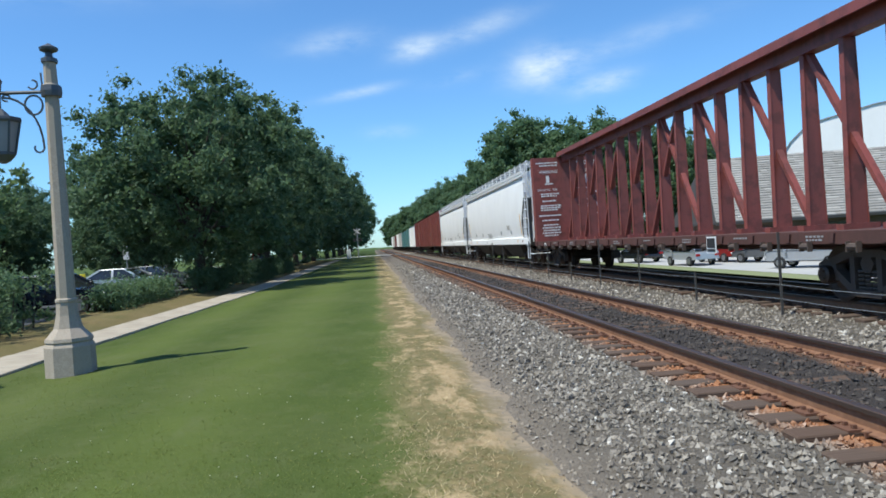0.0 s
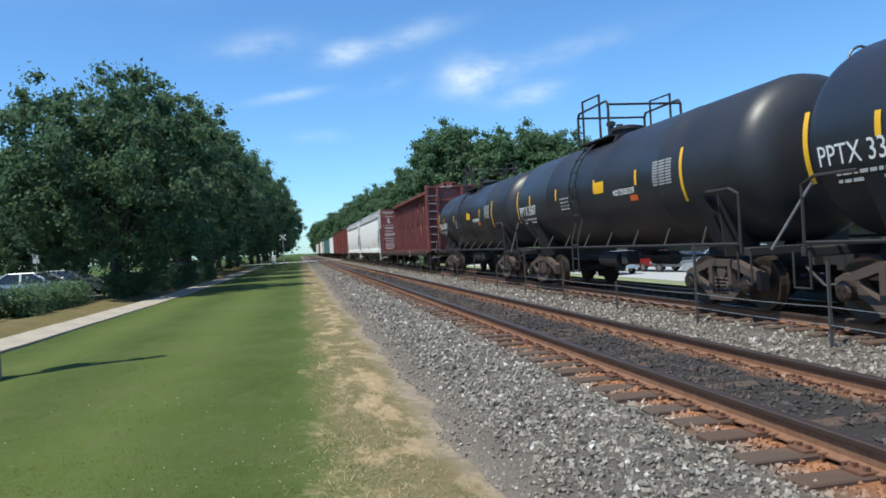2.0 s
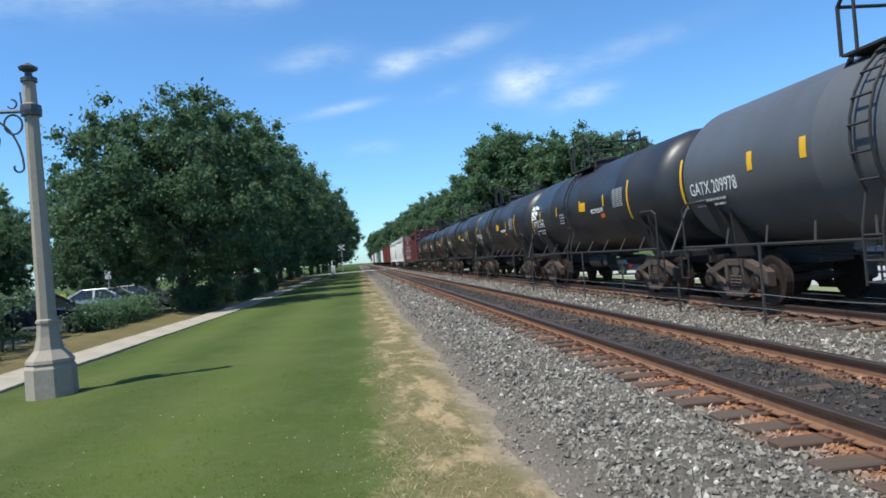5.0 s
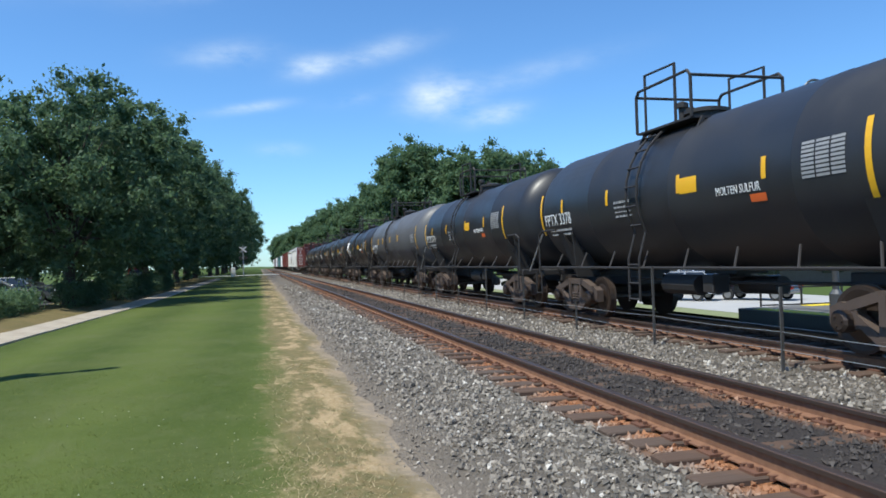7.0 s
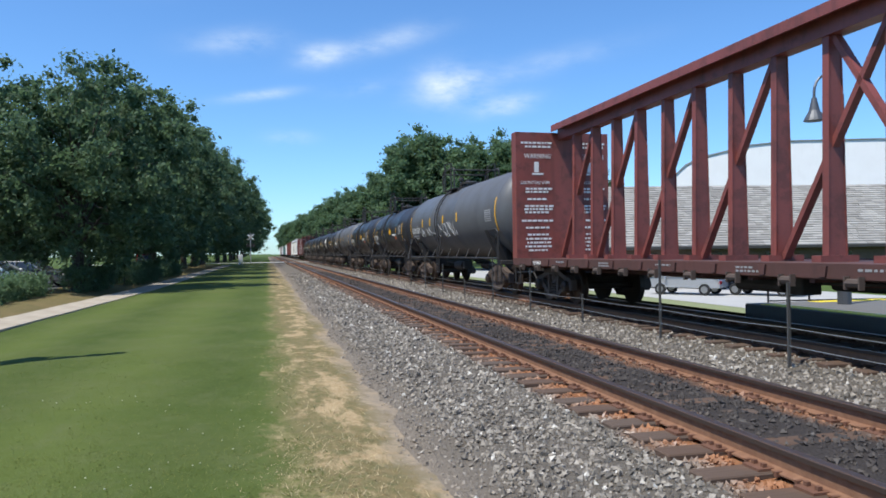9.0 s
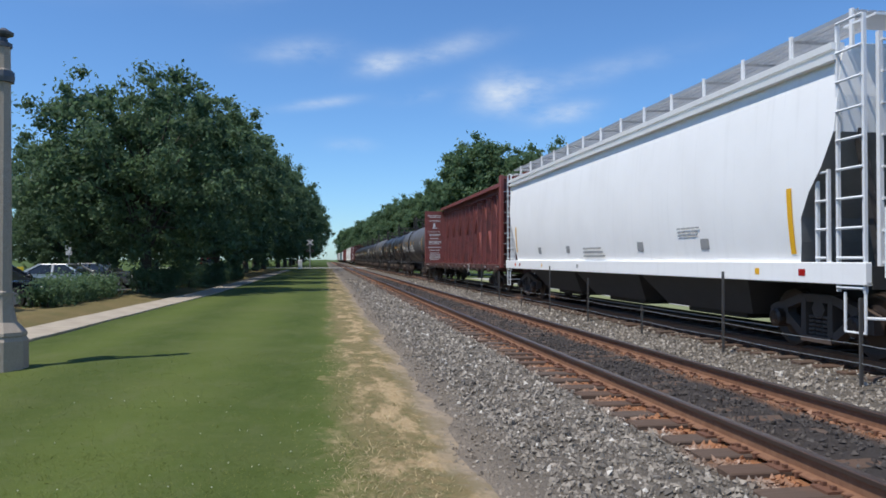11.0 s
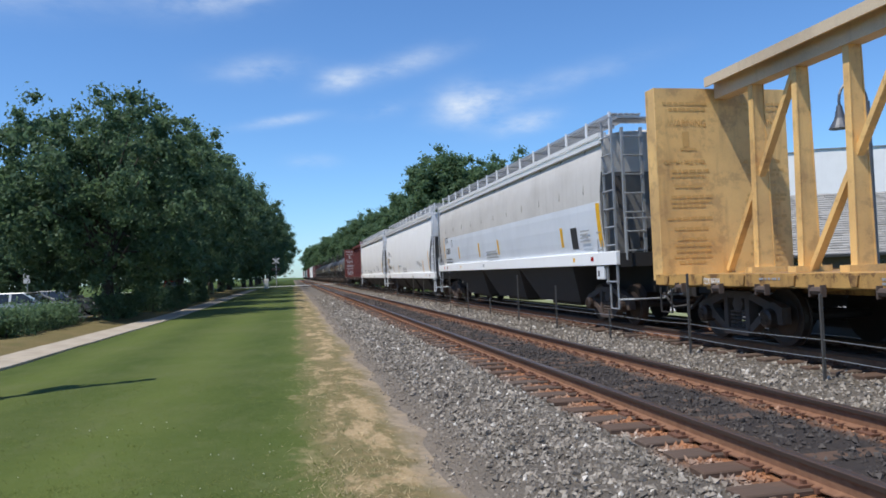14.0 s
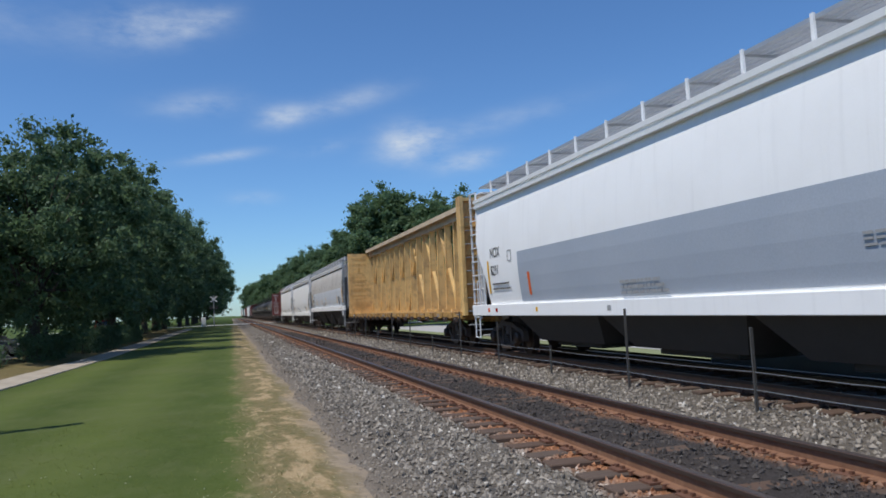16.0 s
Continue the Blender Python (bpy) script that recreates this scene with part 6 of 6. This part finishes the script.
k = Nodes("lot_concrete", 0.9, spec=0.3)
n1, n2 = k.noise(0.4, 5), k.noise(30, 3)
k.color(k.mix(n1, (0.34, 0.33, 0.31), k.mix(n2, (0.42, 0.41, 0.39), (0.48, 0.47, 0.45)))).bump(n2, 0.2, 0.005)
M["lot_concrete"] = k.m
M["verge_grass"] = plain("verge_grass", (0.20, 0.22, 0.10), 0.9, grain=20, vary=0.35)
# dark sheet added over the green ground to stand for shade beyond the train
tagged(sheet("service_strip", 13.3, 20.2, -20, 110, 4, 20, lambda x, y: -1.42, M["asphalt"]), "dark strip of ground below the line, toned for shade", "service strip", kind="structure")
tagged(sheet("grass_verge", 20.1, 21.9, -20, 110, 4, 20, lambda x, y: -1.27, M["verge_grass"]), "narrow verge of dry grass beside the road", "verge", kind="structure")
tagged(sheet("station_road", 21.8, 34, -20, 110, 4, 20, lambda x, y: -1.26, M["lot_concrete"]), "pale sunlit concrete road and parking beyond the train", "road", kind="structure")
for x, y, mt, lab, suv, r in ((22.8, 61.5, "paint_black", "black car parked beyond the train", False, 195), (23.0, 51.4, "paint_silver", "silver car parked beyond the train", True, 185), (26.3, 53.2, "paint_red", "red car parked beyond the train", True, 190), (27.2, 48.6, "paint_grey", "dark grey car parked beyond the train", False, 200), (25.2, 40.2, "paint_silver", "silver SUV parked beyond the train", True, 215), (29.5, 45.5, "paint_white", "white car parked beyond the train", True, 200), (27, 68, "paint_grey", "grey car parked beyond the train", False, 180), (28.6, 37.5, "paint_black", "black car parked beyond the train", False, 210)):
    vehicle(pose(x, y, -1.26, 0, 0, r), M[mt], lab, suv)

# ---- station platform, buildings ----
M["platform_concrete"] = plain("platform_concrete", (0.13, 0.125, 0.115), 0.9)
M["line_yellow"] = plain("line_yellow", (0.72, 0.55, 0.02), 0.7, vary=0.15)
platform = thing("station_platform", pose(0, 0, 0), "low concrete station platform with a yellow edge line", "platform")
bm = bmesh.new()
box(bm, 10.6, 17.0, -40, 14.6, -1.3, 0.32, 0.02)
part("slab", bm, M["platform_concrete"], platform)
bm = bmesh.new()
box(bm, 12.2, 16.95, 14.12, 14.5, 0.32, 0.328)
box(bm, 10.64, 11.0, -40, 14.12, 0.32, 0.328)
part("edge_line", bm, M["line_yellow"], platform)
railing = thing("platform_railing", pose(12.6, 16.4, -1.25, 0, 0, -10), "black steel railing beyond the platform's end", "railing")
for i in range(6):
    bm = bmesh.new()
    tube(bm, (i * 1.1, 0, 0), (i * 1.1, 0, 1.95), 0.03, seg=6)
    part("post", bm, M["steel_dark"], railing)
for z in (1.0, 1.45, 1.9):
    bm = bmesh.new()
    tube(bm, (0, 0, z), (5.5, 0, z), 0.022, seg=6)
    part("rail", bm, M["steel_dark"], railing)
k = Nodes("shingle", 0.9, spec=0.2)
r, n1 = k.island(), k.noise(8, 4)
k.color(k.mix(k.math("MULTIPLY_ADD", n1, 0.4, k.math("MULTIPLY", r, 0.6)), (0.19, 0.178, 0.162), (0.39, 0.37, 0.338))).bump(n1, 0.4, 0.02)
M["shingle"] = k.m
M["wall_white"] = paint("wall_white", (0.80, 0.79, 0.77), 0.7, amount=0.1, streak=0.08, dirt=(0.5, 0.48, 0.45))
M["brick_dark"] = plain("brick_dark", (0.14, 0.10, 0.08), 0.9, grain=12, vary=0.4)
M["eave_dark"] = plain("eave_dark", (0.05, 0.045, 0.04), 0.7)

# its long front stands across the line of sight; x runs along the front, y into the building
hall = thing("station_building", pose(28.4, 58.2, -1.4, 0, 0, -10), "long low building with a grey shingled roof beyond the train", "building")
bm = bmesh.new()
box(bm, 1.2, 77.0, 1.2, 15.0, 0, 3.05)
part("wall", bm, M["brick_dark"], hall)
bm = bmesh.new()
loft(bm, [[(0, 0, 2.95), (78, 0, 2.95), (78, 16.4, 2.95), (0, 16.4, 2.95)], [(0, 0, 3.1), (78, 0, 3.1), (78, 16.4, 3.1), (0, 16.4, 3.1)], [(1.6, 8.0, 9.0), (76, 8.0, 9.0), (76, 8.4, 9.0), (1.6, 8.4, 9.0)]])
roof = part("roof", bm, M["eave_dark"], hall)
bm = bmesh.new()
box(bm, 0, 78, -0.16, 0.02, 2.86, 3.12, 0.02)
part("gutter", bm, M["eave_dark"], hall)
for i in range(26):
    f = i / 26.0
    bm = bmesh.new()
    rnd = random.Random(20 + i)
    x = 1.6 * f + 0.05
    while x < 50.0 - 2.0 * f:
        w, dz = rnd.uniform(0.5, 1.5), rnd.uniform(0, 0.05)
        prism(bm, [(-0.03 - dz, 0.02), (-0.03 - dz, 0.09 + dz * 0.6), (0.34, 0.30), (0.34, 0.25)], "x", x, x + w - 0.02)
        x += w
    row = part("shingle_course", bm, M["shingle"], roof)
    row.location = (0, 8.0 * f, 3.1 + 5.9 * f)
for x in (4, 10, 16, 22, 28, 34, 40, 46):
    bm = bmesh.new()
    box(bm, x - 1.0, x + 1.0, 1.12, 1.2, 0.9, 2.5)
    part("window", bm, M["car_glass"], hall)

white = thing("white_hall", pose(64.6, 82.7, -1.4, 0, 0, -38), "tall white hall with an arched roofline behind the station", "building")
bm = bmesh.new()
prof = [(-13.6, 11.0), (-12.4, 12.9), (-10.9, 14.3), (-9.0, 15.2), (-2.6, 16.4), (2.2, 16.6), (12.3, 16.1), (22.3, 14.9), (34.0, 12.6), (46.0, 9.5)]
prism(bm, [(-13.6, 0)] + prof + [(46.0, 0)], "y", 0, 24)
part("wall", bm, M["wall_white"], white)
bm = bmesh.new()
for (a, za), (b, zb) in zip(prof, prof[1:]):
    bar(bm, (a, 12, za + 0.06), (b, 12, zb + 0.06), 24.3, 0.12, (0, 1, 0))
part("roof", bm, M["shingle"], white)

# lamps of the station
def station_lamp(m):
    t = thing("station_lamp", m, "black gooseneck station lamp with a bell shade", "street lamp")
    bm = bmesh.new()
    lathe(bm, [(0.14, 0), (0.14, 0.3), (0.07, 0.4), (0.055, 4.6)], 10)
    part("pole", bm, M["lamp_iron"], t)
    bm = bmesh.new()
    pipe(bm, [(0, 0, 4.55)] + [(-0.35 + 0.35 * math.cos(a), 0, 4.6 + 0.42 * math.sin(a)) for a in [i * math.pi / 10 for i in range(11)]] + [(-0.7, 0, 4.45)], 0.03)
    part("gooseneck", bm, M["lamp_iron"], t)
    bm = bmesh.new()
    lathe(bm, [(0.05, 4.5), (0.075, 4.38), (0.11, 4.22), (0.20, 4.06), (0.225, 4.0), (0.20, 4.0)][::-1], 16, (-0.7, 0, 0))
    part("shade", bm, M["lamp_iron"], t)
    return t


station_lamp(pose(12.3, 13.5, 0.32))

M["sign_white"] = plain("sign_white", (0.7, 0.7, 0.7), 0.5, vary=0.1)
for x, y, z0, w, h, mt in ((-13.6, 42.0, 1.9, 0.32, 0.8, "sign_white"), (-16.4, 43.0, 0.9, 0.35, 0.35, "line_yellow")):
    post = thing("sign_post", pose(x, y, -0.06), "small sign on a thin steel post in the car park", "sign")
    bm = bmesh.new()
    tube(bm, (0, 0, 0), (0, 0, z0 + h), 0.035)
    part("post", bm, M["galvanised"], post)
    bm = bmesh.new()
    box(bm, -w / 2, w / 2, -0.07, -0.04, z0, z0 + h, 0.01)
    part("panel", bm, M[mt], post)
pole = thing("steel_pole", pose(-16.3, 29.6, -0.06), "thin grey steel pole in the car park", "pole")
bm = bmesh.new()
tube(bm, (0, 0, 0), (0, 0, 2.9), 0.06, 0.05)
part("shaft", bm, M["galvanised"], pole)

# crossing signal and road far along the line
M["signal_grey"] = plain("signal_grey", (0.35, 0.36, 0.37), 0.5, 0.3)
sig = thing("crossing_signal", pose(-2.6, 128.5, -0.05), "silver level-crossing signal mast with crossbuck", "railway signal")
bm = bmesh.new()
tube(bm, (0, 0, 0), (0, 0, 5.2), 0.09)
part("mast", bm, M["signal_grey"], sig)
for s in (-1, 1):
    bm = bmesh.new()
    bar(bm, (-0.55 * s, -0.1, 4.1), (0.55 * s, -0.1, 5.0), 0.04, 0.2, (0, 1, 0))
    part("crossbuck", bm, M["wall_white"], sig)
    bm = bmesh.new()
    lathe(bm, [(0.26, -0.14), (0.28, -0.1), (0.28, 0.0)], 14, (0.45 * s, -0.05, 3.1), "y")
    part("lamp", bm, M["steel_dark"], sig)
bm = bmesh.new()
box(bm, -0.5, 0.5, -0.05, 0.03, 3.05, 3.15)
part("lamp_arm", bm, M["signal_grey"], sig)
bm = bmesh.new()
box(bm, -4.6, -3.9, 127.6, 128.2, -0.1, 1.5, 0.05)
tagged(part("relay_box", bm, M["wall_white"]), "small white equipment box by the crossing", "equipment box")
tagged(sheet("crossing_road", -30, 34, 129.5, 137, 20, 2, lambda x, y: 0.06 if x < 11 else 0.06 + ground_z(x, y), M["lot_concrete"]), "pale road crossing the tracks", "road", kind="structure")


def motions():
    for car, u in TRAIN:
        walk(car, speed_rows(u))
    # wheels of the nearer cars turn with the train's way, 0.455 m in radius
    turn = 15.6 / FPS / 0.455
    for car, u in TRAIN[10:]:
        for ob in car.children_recursive:
            if ob.name.startswith("wheelset"):
                p = ob.location.copy()
                walk(ob, [(i / FPS, Matrix.Translation(p) @ Matrix.Rotation(-turn * i, 4, "X")) for i in range(16 * FPS + 1)])


motions()
